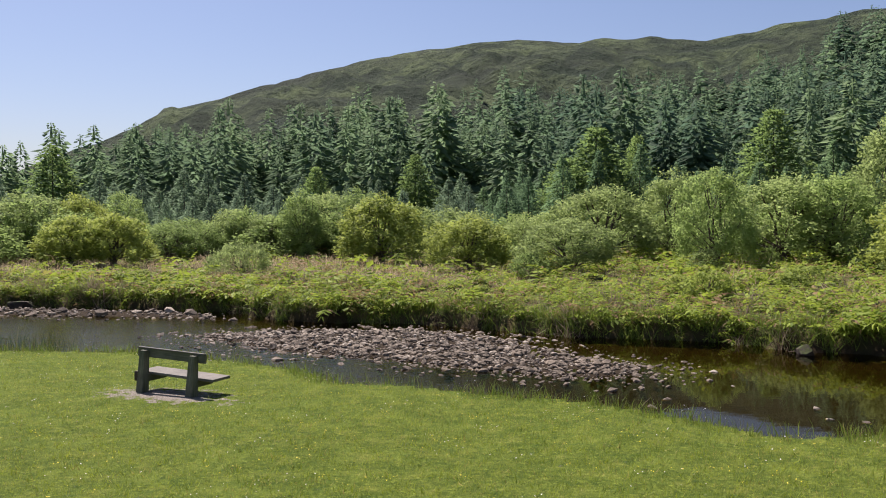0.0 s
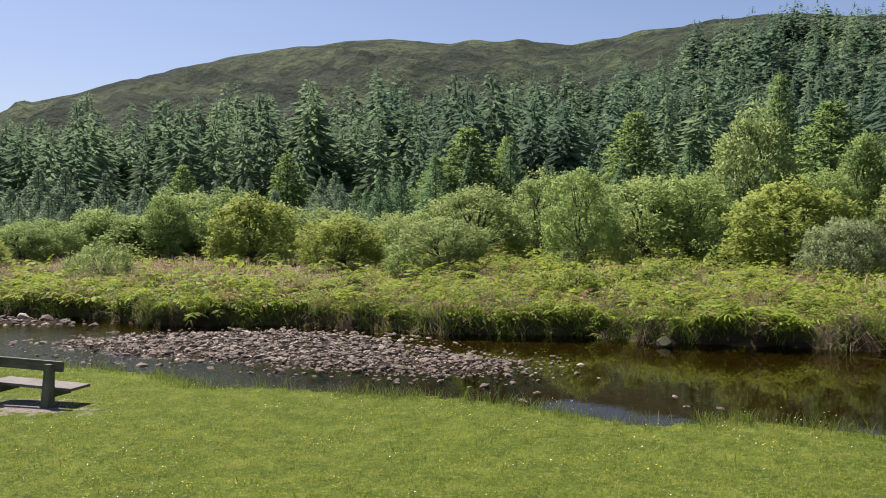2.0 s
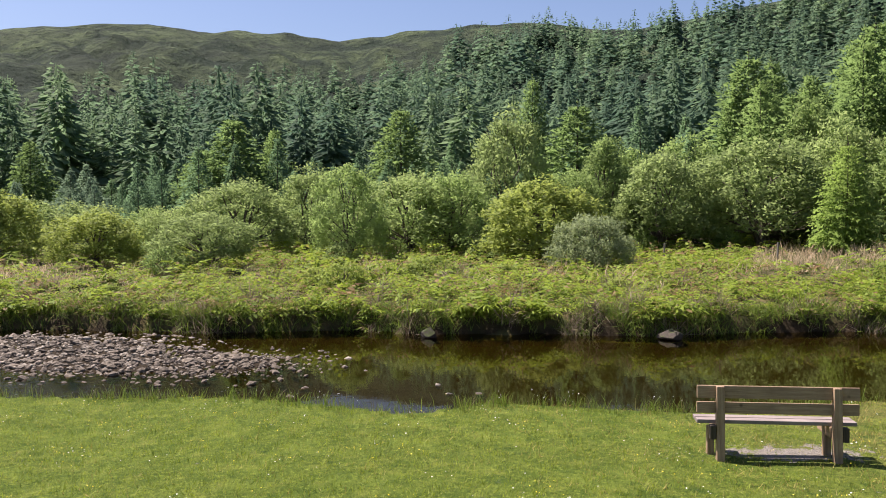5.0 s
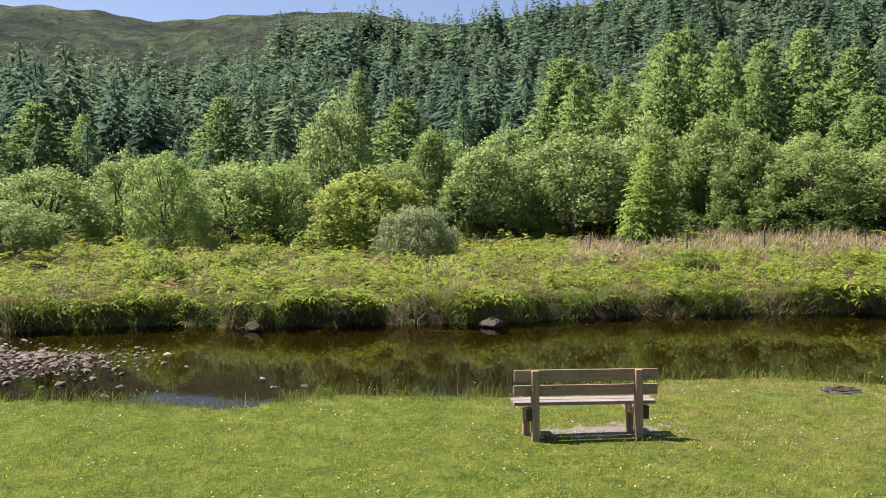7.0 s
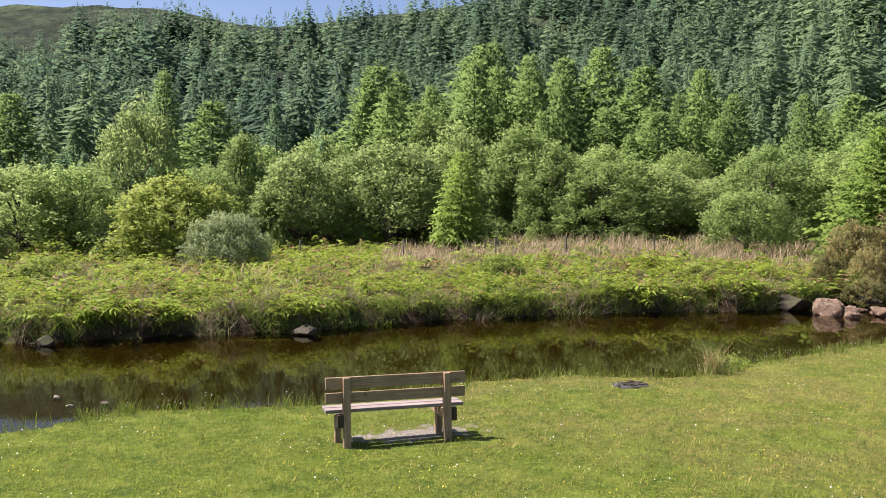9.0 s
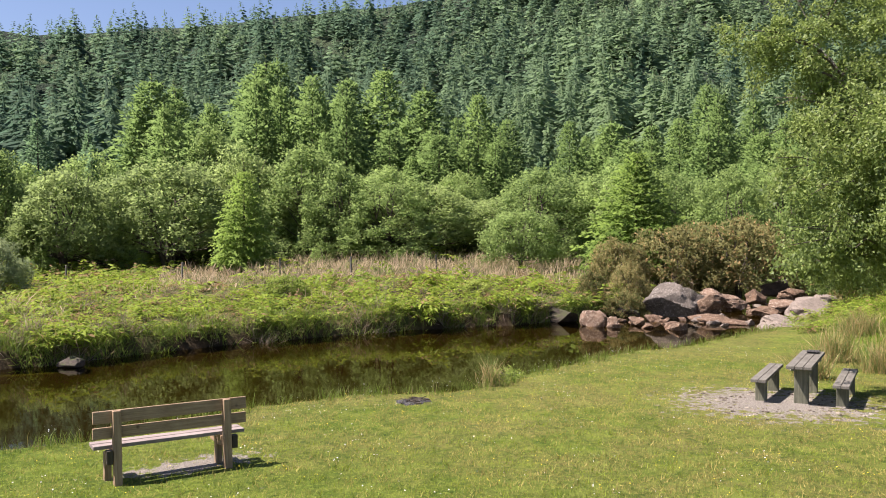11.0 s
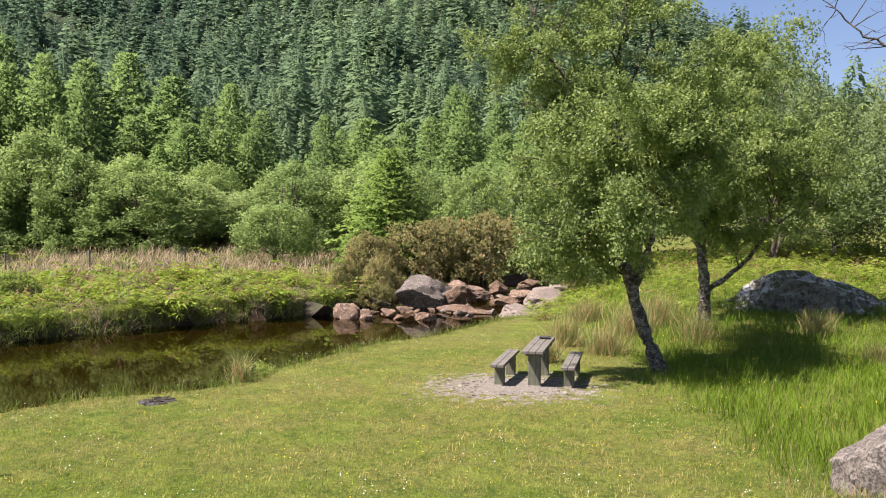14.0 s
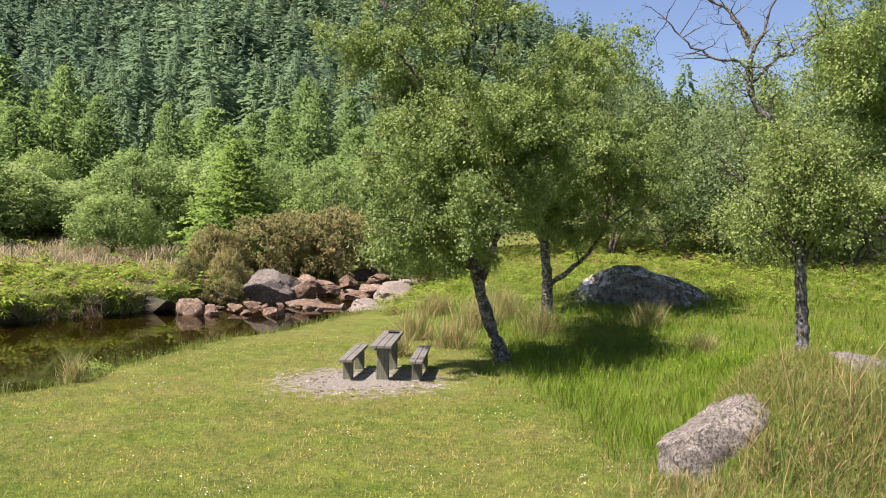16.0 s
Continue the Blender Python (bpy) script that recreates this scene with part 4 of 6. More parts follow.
    v = np.concatenate(parts_v)
    me = leafy("conifer_forest", v, np.arange(len(v)).reshape(-1, 3), np.concatenate(parts_way), FOREST, 0.18)
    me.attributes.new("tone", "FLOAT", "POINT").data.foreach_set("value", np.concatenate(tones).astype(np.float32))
    stuff("conifer_forest", me, "dense dark conifer plantation covering the hillside", "forest")


far_forest()


# a leafy bush added over the stream in place of the near birch's low-hanging leaves
set_out([(crown_tree(75, 3.4, 4.0, BIRCH_LEAF, BARK, 9000, (0.13, 0.09), 5, 0.05, 90, 0.4, label="bright green bush added for the birch's low-hanging leaves above the stream rocks", category="bush"), 3.4, 4.0)], [(40.5, 0.6, 3.4, 4.6)], 16)

# gorse by the rocks
GORSES = [(crown_tree(110 + i, 2.6, 4.0, GORSE, BARK, 12000, (0.12, 0.07), 6, 0.03, 170, lumps=16, name="gorse_bush", label="brown and olive gorse bush past flowering", category="bush", group="gorse above the rocks"), 2.6, 4.0) for i in range(2)]
set_out(GORSES, [(44.0, 9.4, 3.4, 5.4), (41.2, 11.6, 2.6, 3.0), (46.0, 6.8, 3.4, 5.0), (48.0, 10.5, 3.0, 4.6), (38.4, 10.4, 2.0, 2.6), (36.4, 11.4, 1.5, 2.0), (36.2, 10.0, 1.05, 1.7), (43.2, 1.6, 1.7, 2.4)], 15)


# birches on the lawn side
def birch(seed, trunk_line, radii, lobes, n_leaves, leaf, limbs, label, name="birch_tree", lean_leaves=0.2, extra=(), twigs=90, bark=None, bare=14):
    """A slender birch: a crooked trunk, limbs that rise and arch into lobes of small leaves. lobes: centre x, y, z, half sizes and a share of the leaves."""
    g = np.random.RandomState(seed)
    base = np.array(trunk_line[0])
    root = thing(name, label, "tree", "birches by the picnic place", Matrix.Translation(base))
    t = np.array(trunk_line) - base
    k = np.linspace(0, len(t) - 1, 44)
    t = np.stack([np.interp(k, np.arange(len(t)), t[:, i]) for i in range(3)], -1)
    t[1:-1] = (t[:-2] + 2 * t[1:-1] + t[2:]) / 4
    t[1:-1] += g.normal(0, 0.014, (42, 3))
    t[0, 2] -= 0.15
    rad = np.interp(k, np.arange(len(radii)), radii) * g.uniform(0.88, 1.12, 44)
    rad[:3] *= [1.3, 1.12, 1.04]
    wood = Heap().add(*tube(t, rad, 12))
    arms, twig_lines = [], Heap()
    for points, thick in extra:
        line = np.array(points) - base
        q = np.linspace(0, len(line) - 1, 20)
        line = np.stack([np.interp(q, np.arange(len(line)), line[:, i]) for i in range(3)], -1)
        line[1:-1] = (line[:-2] + 2 * line[1:-1] + line[2:]) / 4
        line[1:] += g.normal(0, 0.02, (19, 3))
        arms.append(line[6:])
        wood.add(*tube(line, np.linspace(thick, 0.008, 20) * g.uniform(0.85, 1.15, 20), 8))
        for k in range(bare):
            a = line[g.randint(6, 20)]
            d = g.normal(0, 1, 3) * [0.5, 1, 0.7] + [0, 0, 0.35]
            s = np.linspace(0, 1, 7)[:, None]
            side = a + d / np.linalg.norm(d) * g.uniform(0.25, 0.8) * s + g.normal(0, 0.12, 3) * s ** 2 + g.normal(0, 0.02, (7, 3)) * s
            twig_lines.add(*tube(side, np.linspace(0.011, 0.003, 7), 4))
            for _ in range(3):
                e = g.normal(0, 1, 3) + d * 0.5
                fine = side[g.randint(2, 6)] + e / np.linalg.norm(e) * g.uniform(0.1, 0.35) * np.linspace(0, 1, 4)[:, None] + g.normal(0, 0.012, (4, 3))
                twig_lines.add(*tube(fine, np.linspace(0.005, 0.002, 4), 3))
    lobes = np.array(lobes, float)
    lobes[:, :3] -= base
    share = lobes[:, 6] / lobes[:, 6].sum()
    hold = np.concatenate([t[14:]] + arms)
    p, d_out = [], []
    for b, part_of in zip(lobes, share):
        n = max(3, int(limbs * part_of))
        ends = []
        for i in range(n):
            d = g.normal(0, 1, 3)
            d /= np.linalg.norm(d)
            end = b[:3] + d * b[3:6] * g.uniform(0.3, 0.95)
            cost = np.linalg.norm(hold - end, axis=1) + 2.5 * np.maximum(0, hold[:, 2] - end[2] + g.uniform(0.2, 1.2))
            start = hold[np.argmin(cost)]
            s = np.linspace(0, 1, 8)[:, None]
            line = start + (end - start) * s + np.array([0, 0, 0.12 * np.linalg.norm(end - start)]) * np.sin(s * math.pi) + g.normal(0, 0.06, (8, 3)) * s
            twig_lines.add(*tube(line, np.linspace(0.03, 0.006, 8), 5))
            ends.append(line[3:])
        ends = np.concatenate(ends)
        near = ends[(np.abs((ends - b[:3]) / b[3:6]) < 1.1).all(1)]
        ends = near if len(near) > 8 else ends
        m = max(10, int(twigs * 6 * part_of))
        spots = []
        for i in range(m):
            a = ends[g.randint(len(ends))] + g.normal(0, 0.18, 3) * b[3:6]
            d = g.normal(0, 1, 3) * [1, 1, 0.6]
            l = g.uniform(0.25, 0.7)
            s = np.linspace(0, 1, 5)[:, None]
            line = a + d / np.linalg.norm(d) * l * s + np.array([0, 0, -lean_leaves * l]) * s ** 2
            twig_lines.add(*tube(line, np.linspace(0.007, 0.0025, 5), 3))
            spots.append(line)
        spots = np.array(spots)
        weight = g.lognormal(0, 0.5, m)
        n = int(n_leaves * part_of)
        pick = g.choice(m, n, p=weight / weight.sum())
        q = spots[pick, g.randint(0, 5, n)] + g.normal(0, 0.095, (n, 3))
        e = (q - b[:3]) / b[3:6]
        p.append(q)
        d_out.append(e / (np.linalg.norm(e, axis=1)[:, None] + 0.2))
    p, d = np.concatenate(p), np.concatenate(d_out)
    part("trunk", wood.mesh("trunk", bark or BIRCH_BARK, True), root)
    tagged(part("twig_mass", twig_lines.mesh("twig_mass", BARK), root, "thin dark hanging twigs"), kind="stuff")
    v, f = leaf_quads(g, p, d + [0, 0, -0.5], *leaf, plain=True)
    part("crown", leafy("crown", v, f, d * 0.9 + g.normal(0, 0.45, d.shape) + [0, 0, 0.35], BIRCH_LEAF, 1.0), root)
    return root


birch(301, [(19.1, -1.4, height_at(19.1, -1.4)), (19.0, -1.2, 0.32), (19.0, -0.98, 0.85), (19.0, -0.77, 1.7), (19.0, -0.6, 2.2), (19.0, -0.42, 3.0), (19.05, -0.46, 4.0), (19.0, -0.5, 5.2), (19.0, -0.42, 6.4), (19.0, -0.62, 7.6), (19.0, -0.7, 10.0)],
      [0.165, 0.15, 0.14, 0.13, 0.11, 0.085, 0.075, 0.065, 0.05, 0.035, 0.012],
      # lobes at x 16 to 17 are slid towards the camera to shade nearer grass
      [(16.7, 0.42, 3.45, 1.5, 1.4, 1.5, 4.8), (18.5, 1.25, 6.3, 1.6, 1.5, 1.3, 1.9), (19.0, -0.6, 7.1, 2.0, 1.9, 1.5, 1.8), (19.2, -1.6, 4.7, 1.5, 1.3, 1.8, 3.0), (18.6, 1.3, 4.9, 1.2, 0.9, 0.9, 0.9),
       # lobes at x 21 to 24.2 are added behind the crown as shade casters
       (18.3, 0.75, 2.35, 0.9, 1.0, 0.7, 0.8), (16.4, -0.5, 4.7, 1.1, 1.05, 1.2, 2.2), (16.9, -0.65, 3.45, 0.9, 0.8, 0.8, 0.9), (19.2, 0.2, 9.0, 1.9, 2.2, 1.2, 1.1), (19.6, 2.3, 6.0, 0.9, 0.7, 0.7, 0.25), (19.0, -2.4, 5.6, 1.3, 1.1, 1.3, 1.6), (20.2, 0.2, 4.6, 1.4, 1.3, 1.6, 1.1), (21.0, -1.8, 4.6, 1.3, 1.2, 1.5, 3.8), (22.6, -1.8, 4.8, 1.3, 1.4, 1.6, 3.8), (24.2, -2.0, 5.0, 1.4, 1.5, 1.7, 3.8)], 180000, (0.07, 0.054), 150,
      "leaning birch with a pale flaking trunk beside the picnic table", extra=[([(19.0, -0.8, 1.55), (18.95, -1.02, 2.1), (18.9, -1.19, 2.6), (18.9, -1.26, 3.1), (18.9, -1.4, 4.4), (18.9, -1.6, 5.8)], 0.1), ([(19.0, -0.46, 4.6), (19.0, 0.3, 5.6), (18.9, 1.0, 6.6), (18.9, 1.4, 7.6)], 0.05), ([(19.0, -0.5, 5.6), (19.1, -1.0, 6.6), (19.1, -1.5, 8.0)], 0.045)], twigs=170)
birch(302, [(28.0, -3.15, height_at(28.0, -3.15)), (27.9, -3.14, 0.6), (27.8, -3.12, 1.2), (27.8, -3.0, 2.1), (27.8, -2.95, 3.6), (27.8, -3.2, 5.5), (27.8, -3.5, 8.4)],
      [0.21, 0.18, 0.17, 0.13, 0.1, 0.07, 0.015],
      [(27.8, -5.0, 5.2, 2.4, 2.7, 2.4, 4.0), (27.8, -3.7, 7.9, 2.0, 2.1, 1.6, 1.6), (27.6, -6.8, 4.6, 1.8, 1.6, 1.7, 1.4), (27.6, -2.8, 3.6, 1.5, 1.2, 1.1, 1.2), (27.8, -5.4, 8.2, 1.4, 1.3, 1.1, 0.35), (27.5, -4.2, 3.0, 1.2, 1.4, 0.6, 0.5), (28.4, -1.6, 6.2, 1.8, 1.5, 1.6, 1.2), (25.8, -3.4, 5.0, 1.5, 1.6, 1.8, 1.9)], 80000, (0.088, 0.068), 110,
      "shady birch forking low, with a white base", extra=[([(27.8, -3.15, 0.95), (27.75, -3.6, 1.2), (27.7, -4.24, 1.75), (27.6, -4.77, 2.5), (27.6, -5.02, 3.24), (27.6, -5.2, 4.8)], 0.1)], twigs=130)
birch(303, [(14.36, -6.22, height_at(14.36, -6.22)), (14.42, -6.2, 1.0), (14.42, -6.17, 1.8), (14.41, -6.12, 2.7), (14.38, -6.2, 3.15), (14.4, -6.36, 3.7)],
      [0.14, 0.11, 0.1, 0.09, 0.105, 0.06],
      [(14.2, -5.9, 3.85, 1.0, 1.0, 0.85, 2.4), (14.2, -6.7, 3.4, 0.9, 0.8, 0.7, 1.1), (14.4, -5.2, 3.2, 0.8, 0.7, 0.5, 0.7), (14.6, -5.6, 5.6, 0.7, 0.8, 0.8, 0.3)], 26000, (0.05, 0.04), 46,
      "gnarled birch with a bent top and bare twigs beside the mound",
      extra=[([(14.4, -6.3, 3.4), (14.5, -6.1, 4.3), (14.6, -5.78, 4.62), (14.6, -5.45, 4.84), (14.6, -5.25, 5.16), (14.6, -5.21, 5.52), (14.6, -5.29, 5.95), (14.6, -5.5, 6.3), (14.6, -5.7, 6.8), (14.6, -5.85, 7.6)], 0.085),
             ([(14.6, -5.27, 5.95), (14.6, -5.1, 6.3), (14.6, -4.83, 6.63), (14.6, -4.4, 6.8), (14.6, -4.0, 7.1)], 0.055),
             ([(14.6, -5.22, 5.6), (14.6, -5.04, 5.74), (14.6, -4.71, 5.76), (14.6, -4.38, 5.87), (14.6, -4.13, 6.07), (14.6, -3.94, 6.31), (14.6, -3.74, 6.45)], 0.03),
             ([(14.6, -5.25, 5.3), (14.6, -5.6, 5.7), (14.6, -5.94, 5.85), (14.6, -6.5, 6.3)], 0.035),
             ([(14.42, -6.2, 2.9), (14.3, -6.7, 3.0), (14.2, -7.3, 2.8), (14.2, -7.8, 2.75)], 0.03)], twigs=70, bark=GREY_BARK, bare=11)
birch(304, [(14.9, -8.9, height_at(14.9, -8.9)), (14.9, -8.8, 2.0), (15.0, -8.6, 4.0), (15.1, -8.2, 6.5), (15.2, -7.9, 8.5)],
      [0.15, 0.13, 0.1, 0.07, 0.02], [(15.2, -7.5, 6.3, 1.7, 1.3, 1.5, 3.0), (15.2, -7.4, 4.4, 1.5, 1.0, 1.0, 1.4), (15.2, -8.4, 5.2, 1.6, 1.4, 2.4, 2.0), (15.2, -7.7, 8.2, 1.5, 1.4, 1.1, 1.2), (15.3, -8.6, 3.0, 1.3, 1.2, 0.9, 0.8)], 84000, (0.056, 0.043), 70, "dark leafy birch behind the mound",
      extra=[([(14.9, -8.7, 2.6), (14.7, -8.0, 2.7), (14.6, -7.4, 2.5), (14.6, -6.9, 2.3)], 0.03)], twigs=80)


# ---- rocks ----
def rock(name, x, y, size, material, seed, label, turn=0.0, sink=0.35, group="", z=None, tilt=0.0, tip=0.0, **shape):
    ob = new(name, rock_mesh(name, seed, size, material, **shape))
    base = height_at(x, y) if z is None else z
    ob.matrix_basis = pose(x, y, base + size[2] * (1 - 2 * sink), tilt, tip, turn)
    return tagged(ob, label, "rock", group)


rock("boulder", 30.1, -6.6, (1.7, 2.6, 1.5), DARK_ROCK, 404, "large dark lichen-streaked boulder lying in bracken", 0, 0.5, z=-0.1, cuts=10, level=5, rough=0.12, foot=True, boxy=0.8, depth=(0.86, 1.0),
     faces=((-0.3, 0.85, 0.5, 0.84), (0.15, 0.05, 1, 0.9), (-0.12, -0.5, 0.87, 0.82), (-0.93, 0.12, 0.12, 0.66), (-0.7, 0.2, 0.68, 0.93), (-0.2, -0.95, 0.3, 0.97)))
rock("boulder", 9.92, -3.6, (0.66, 0.74, 0.74), SPECKLED_ROCK, 412, "pale pinkish grey boulder half buried in the grassy mound", 0, 0.5, z=0.33, cuts=8, level=5, rough=0.12, foot=True, boxy=0.9, depth=(0.84, 1.0),
     faces=((0.1, 0.52, 0.84, 0.54), (-0.3, 0.95, 0.15, 0.92), (-0.95, 0.15, 0.28, 0.8), (0.1, -0.1, 1, 0.95), (-0.6, 0.15, 0.75, 0.8)))
rock("rock_slab", 11.0, -5.76, (0.75, 0.9, 0.15), SPECKLED_ROCK, 403, "flat pale rock showing through the turf of the mound", 30, 0.8, cuts=4, rough=0.08, foot=True)
CASCADE = "rocks at the head of the pool"
ROCK_KINDS = ((GREY_ROCK, "grey weathered boulder at the water's edge"), (RED_ROCK, "reddish brown river rock, wet at its foot"), (PINK_ROCK, "smooth pale pink rock shelf beside the stream"), (WET_ROCK, "dark mossy rock above the pool"), (RUST_ROCK, "angular pale reddish rock standing in the shallows"))
# place, half sizes, foot height, kind
for i, (x, y, sx, sy, sz, z, kind) in enumerate((
        (32.8, 11.8, 1.0, 1.3, 0.6, WATER, 3), (31.8, 9.9, 0.5, 0.62, 0.62, WATER - 0.05, 4), (31.9, 9.2, 0.4, 0.5, 0.4, WATER - 0.05, 4), (33.0, 8.5, 0.5, 0.52, 0.3, WATER, 1), (37.0, 8.2, 1.05, 1.3, 1.05, WATER + 0.3, 0),
        (37.4, 6.9, 0.8, 0.95, 0.62, WATER + 0.3, 1), (32.0, 6.8, 0.55, 0.6, 0.4, WATER - 0.05, 1), (35.2, 6.1, 0.8, 1.45, 0.36, WATER, 1), (40.4, 6.2, 0.7, 0.68, 0.45, -0.42, 4),
        (41.6, 5.3, 0.65, 0.62, 0.42, -0.3, 1), (33.6, 3.1, 1.45, 1.35, 0.46, WATER + 0.05, 2), (37.3, 2.7, 1.5, 1.15, 0.55, WATER + 0.35, 2),
        (38.4, 4.6, 0.7, 0.8, 0.32, -0.62, 1), (39.6, 3.9, 0.6, 0.75, 0.32, -0.42, 4), (39.4, 2.3, 0.8, 0.7, 0.4, -0.2, 2), (41.9, 3.7, 0.7, 0.8, 0.4, -0.1, 1), (43.4, 4.6, 0.9, 0.9, 0.6, 0.05, 3),
        (36.0, 9.7, 0.6, 0.7, 0.4, WATER + 0.1, 3), (34.6, 8.3, 0.45, 0.5, 0.26, WATER, 1), (39.6, 6.9, 0.7, 0.8, 0.5, -0.2, 4))):
    shape = dict(faces=((-0.8, 0.1, -0.5, 0.5), (-0.35, 0.25, 0.9, 0.7), (-0.9, -0.3, 0.3, 0.78)), cuts=8, depth=(0.66, 0.95)) if kind == 0 else dict(cuts=11 if kind in (2, 4) else 15, depth=(0.5, 0.9) if kind in (2, 4) else (0.42, 0.88))
    rock("rock", x, y, (sx, sy, sz), ROCK_KINDS[kind][0], 411 + i, ROCK_KINDS[kind][1], (i * 47 % 40) - 20, 0.42, CASCADE, z=z, rough=0.15, flat=0.8, **shape)
rubble = np.random.RandomState(61)
for i in range(46):
    u = rubble.uniform()
    x, y, s = 32.0 + 12 * u + rubble.normal(0, 0.5), 8.4 - 4.4 * u + rubble.normal(0, 1.5), rubble.uniform(0.14, 0.36)
    rock("rock", x, y, (s, s * rubble.uniform(0.7, 1.2), s * rubble.uniform(0.45, 0.8)), (PINK_ROCK, RED_ROCK, RED_ROCK)[i % 3], 440 + i, "small reddish rock among the boulders" if i % 3 else "small pale rock among the boulders", 40 * i, 0.3, CASCADE,
         level=3, rough=0.2, z=max(WATER - 0.05, height_at(x, y)) + 0.06 * u)
for x, y, s, seed in ((9.6, 22.6, 0.42, 431), (15.6, 19.3, 0.42, 432), (-19.6, 35.0, 0.9, 433), (-17.2, 34.6, 0.6, 434)):
    rock("rock", x, y, (s, s * 0.8, s * 0.6), WET_ROCK, seed, "dark grey stone at the foot of the far bank", seed * 20 % 360, 0.25, "stones below the bank", z=WATER - 0.05, level=3)


# ---- benches ----
def slat_bench(name, label, at, woods, length, boards, seat_slats, height, post, seat=0.392, stub=True, taper=1.0, edge=0.2):
    """A park bench: two posts, backrest boards on their front, a seat of planks on arms, short feet."""
    root = thing(name, label, "bench", "benches on the lawn", at)
    px = length / 2 - edge
    for s in (-1, 1):
        board("post", (post[0], post[1], height + 0.3), pose(s * px, 0, (height - 0.3) / 2, -4), woods[2], root, 0.01, taper=taper)
        board("seat_arm", (0.09, 0.46, 0.13), pose(s * (px - 0.02), 0.28, seat - 0.09), woods[1], root, 0.01)
        if stub:
            board("bracket", (0.07, 0.1, 0.16), pose(s * (px + 0.085), 0.01, seat - 0.1), DARK_WOOD[2], root, 0.008, "dark end of the seat bearer")
            board("front_leg", (0.08, 0.1, 0.6), pose(s * (px + 0.015) - 0.045, 0.27, 0.02), woods[2], root, 0.01)
    for z, h, thick in boards:
        board("backrest_board", (length, thick, h), pose(0, post[1] * 0.5 + thick / 2 + 0.004 + (z - 0.45) * -0.06, z, -4), woods[0], root, 0.008)
    for y, w in seat_slats:
        board("seat_plank", (length - 0.02, w, 0.045), pose(0, y, seat), SEAT_WOOD[0] if stub else woods[0], root, 0.008, "worn pinkish grey seat plank")
    return root


def facing(a, b):
    """Middle and turn of a bench whose posts stand at a and b."""
    return (a[0] + b[0]) / 2, (a[1] + b[1]) / 2, math.degrees(math.atan2(b[1] - a[1], b[0] - a[0]))


x, y, turn = facing((6.87, 7.48), (7.99, 6.83))
slat_bench("park_bench", "brown timber park bench with two backrest boards, facing the river", pose(x, y, height_at(x, y), 0, 0, turn), NEW_WOOD, 1.8,
           ((0.77, 0.145, 0.04), (0.585, 0.13, 0.04)), ((0.15, 0.13), (0.3, 0.13)), 0.84, (0.09, 0.11), 0.415, edge=0.255)
x, y, turn = facing((-5.27, 14.88), (-4.27, 14.43))
old = slat_bench("park_bench", "old grey-green timber bench with one backrest board, facing the river", pose(x, y, height_at(x, y), 0, 1.6, turn - 1), MOSSY_WOOD, 1.5,
                 ((0.655, 0.15, 0.05),), (), 0.71, (0.165, 0.18), 0.31, stub=False, taper=0.68)
board("seat_plank", (1.66, 0.46, 0.05), pose(0.08, 0.33, 0.3), OLD_WOOD[0], old, 0.012, "pale weathered seat plank")
# paler strip laid on the backrest to paint its sunlit upper edge
board("top_rail", (1.5, 0.06, 0.02), pose(0, 0.095, 0.742, -4), OLD_WOOD[0], old, 0.006, "pale strip added for the sunlit top edge of the backrest")
board("bracket", (0.07, 0.12, 0.17), pose(-0.64, -0.02, 0.26), DARK_WOOD[2], old)


# ---- picnic table ----
def picnic_place():
    turn = -1.5
    zt = height_at(17.2, 1.05)
    group = "picnic set"
    t = thing("picnic_table", "grey weathered timber picnic table on two slab legs", "table", group, pose(17.2, 1.05, zt, 0, 0, turn))
    for s in (-1, 0, 1):
        board("table_plank", (2.25 + 0.03 * s, 0.135, 0.06), pose(0.01 * s, s * 0.142, 0.71, 0.6 * s), OLD_WOOD[0], t, 0.012)
    for s in (-1, 1):
        board("leg", (0.12, 0.24, 0.98), pose(s * 0.72, 0, 0.19), MOSSY_WOOD[2], t, 0.012)
        board("cross_bearer", (0.1, 0.36, 0.08), pose(s * 0.72, 0, 0.635), MOSSY_WOOD[1], t, 0.008)
    for y0 in (0.68, -0.67):
        b = thing("picnic_bench", "low grey timber bench beside the picnic table", "bench", group, pose(17.2, 1.05 + y0, zt, 0, 0, turn))
        for s in (-1, 1):
            board("seat_plank", (2.15, 0.128, 0.06), pose(0, s * 0.068, 0.42, 0.5 * s), OLD_WOOD[0], b, 0.012)
            board("leg", (0.1, 0.2, 0.7), pose(s * 0.72, 0, 0.03), MOSSY_WOOD[2], b, 0.01)
    grill = thing("barbecue_tray", "small blackened foil tray lying on the table", "tray", "", pose(18.0, 1.0, zt + 0.742))
    board("tray", (0.26, 0.2, 0.03), pose(0, 0, 0.016), ASH, grill, 0.006)
    board("rim", (0.28, 0.22, 0.012), pose(0, 0, 0.034), ASH, grill, 0.004)


picnic_place()


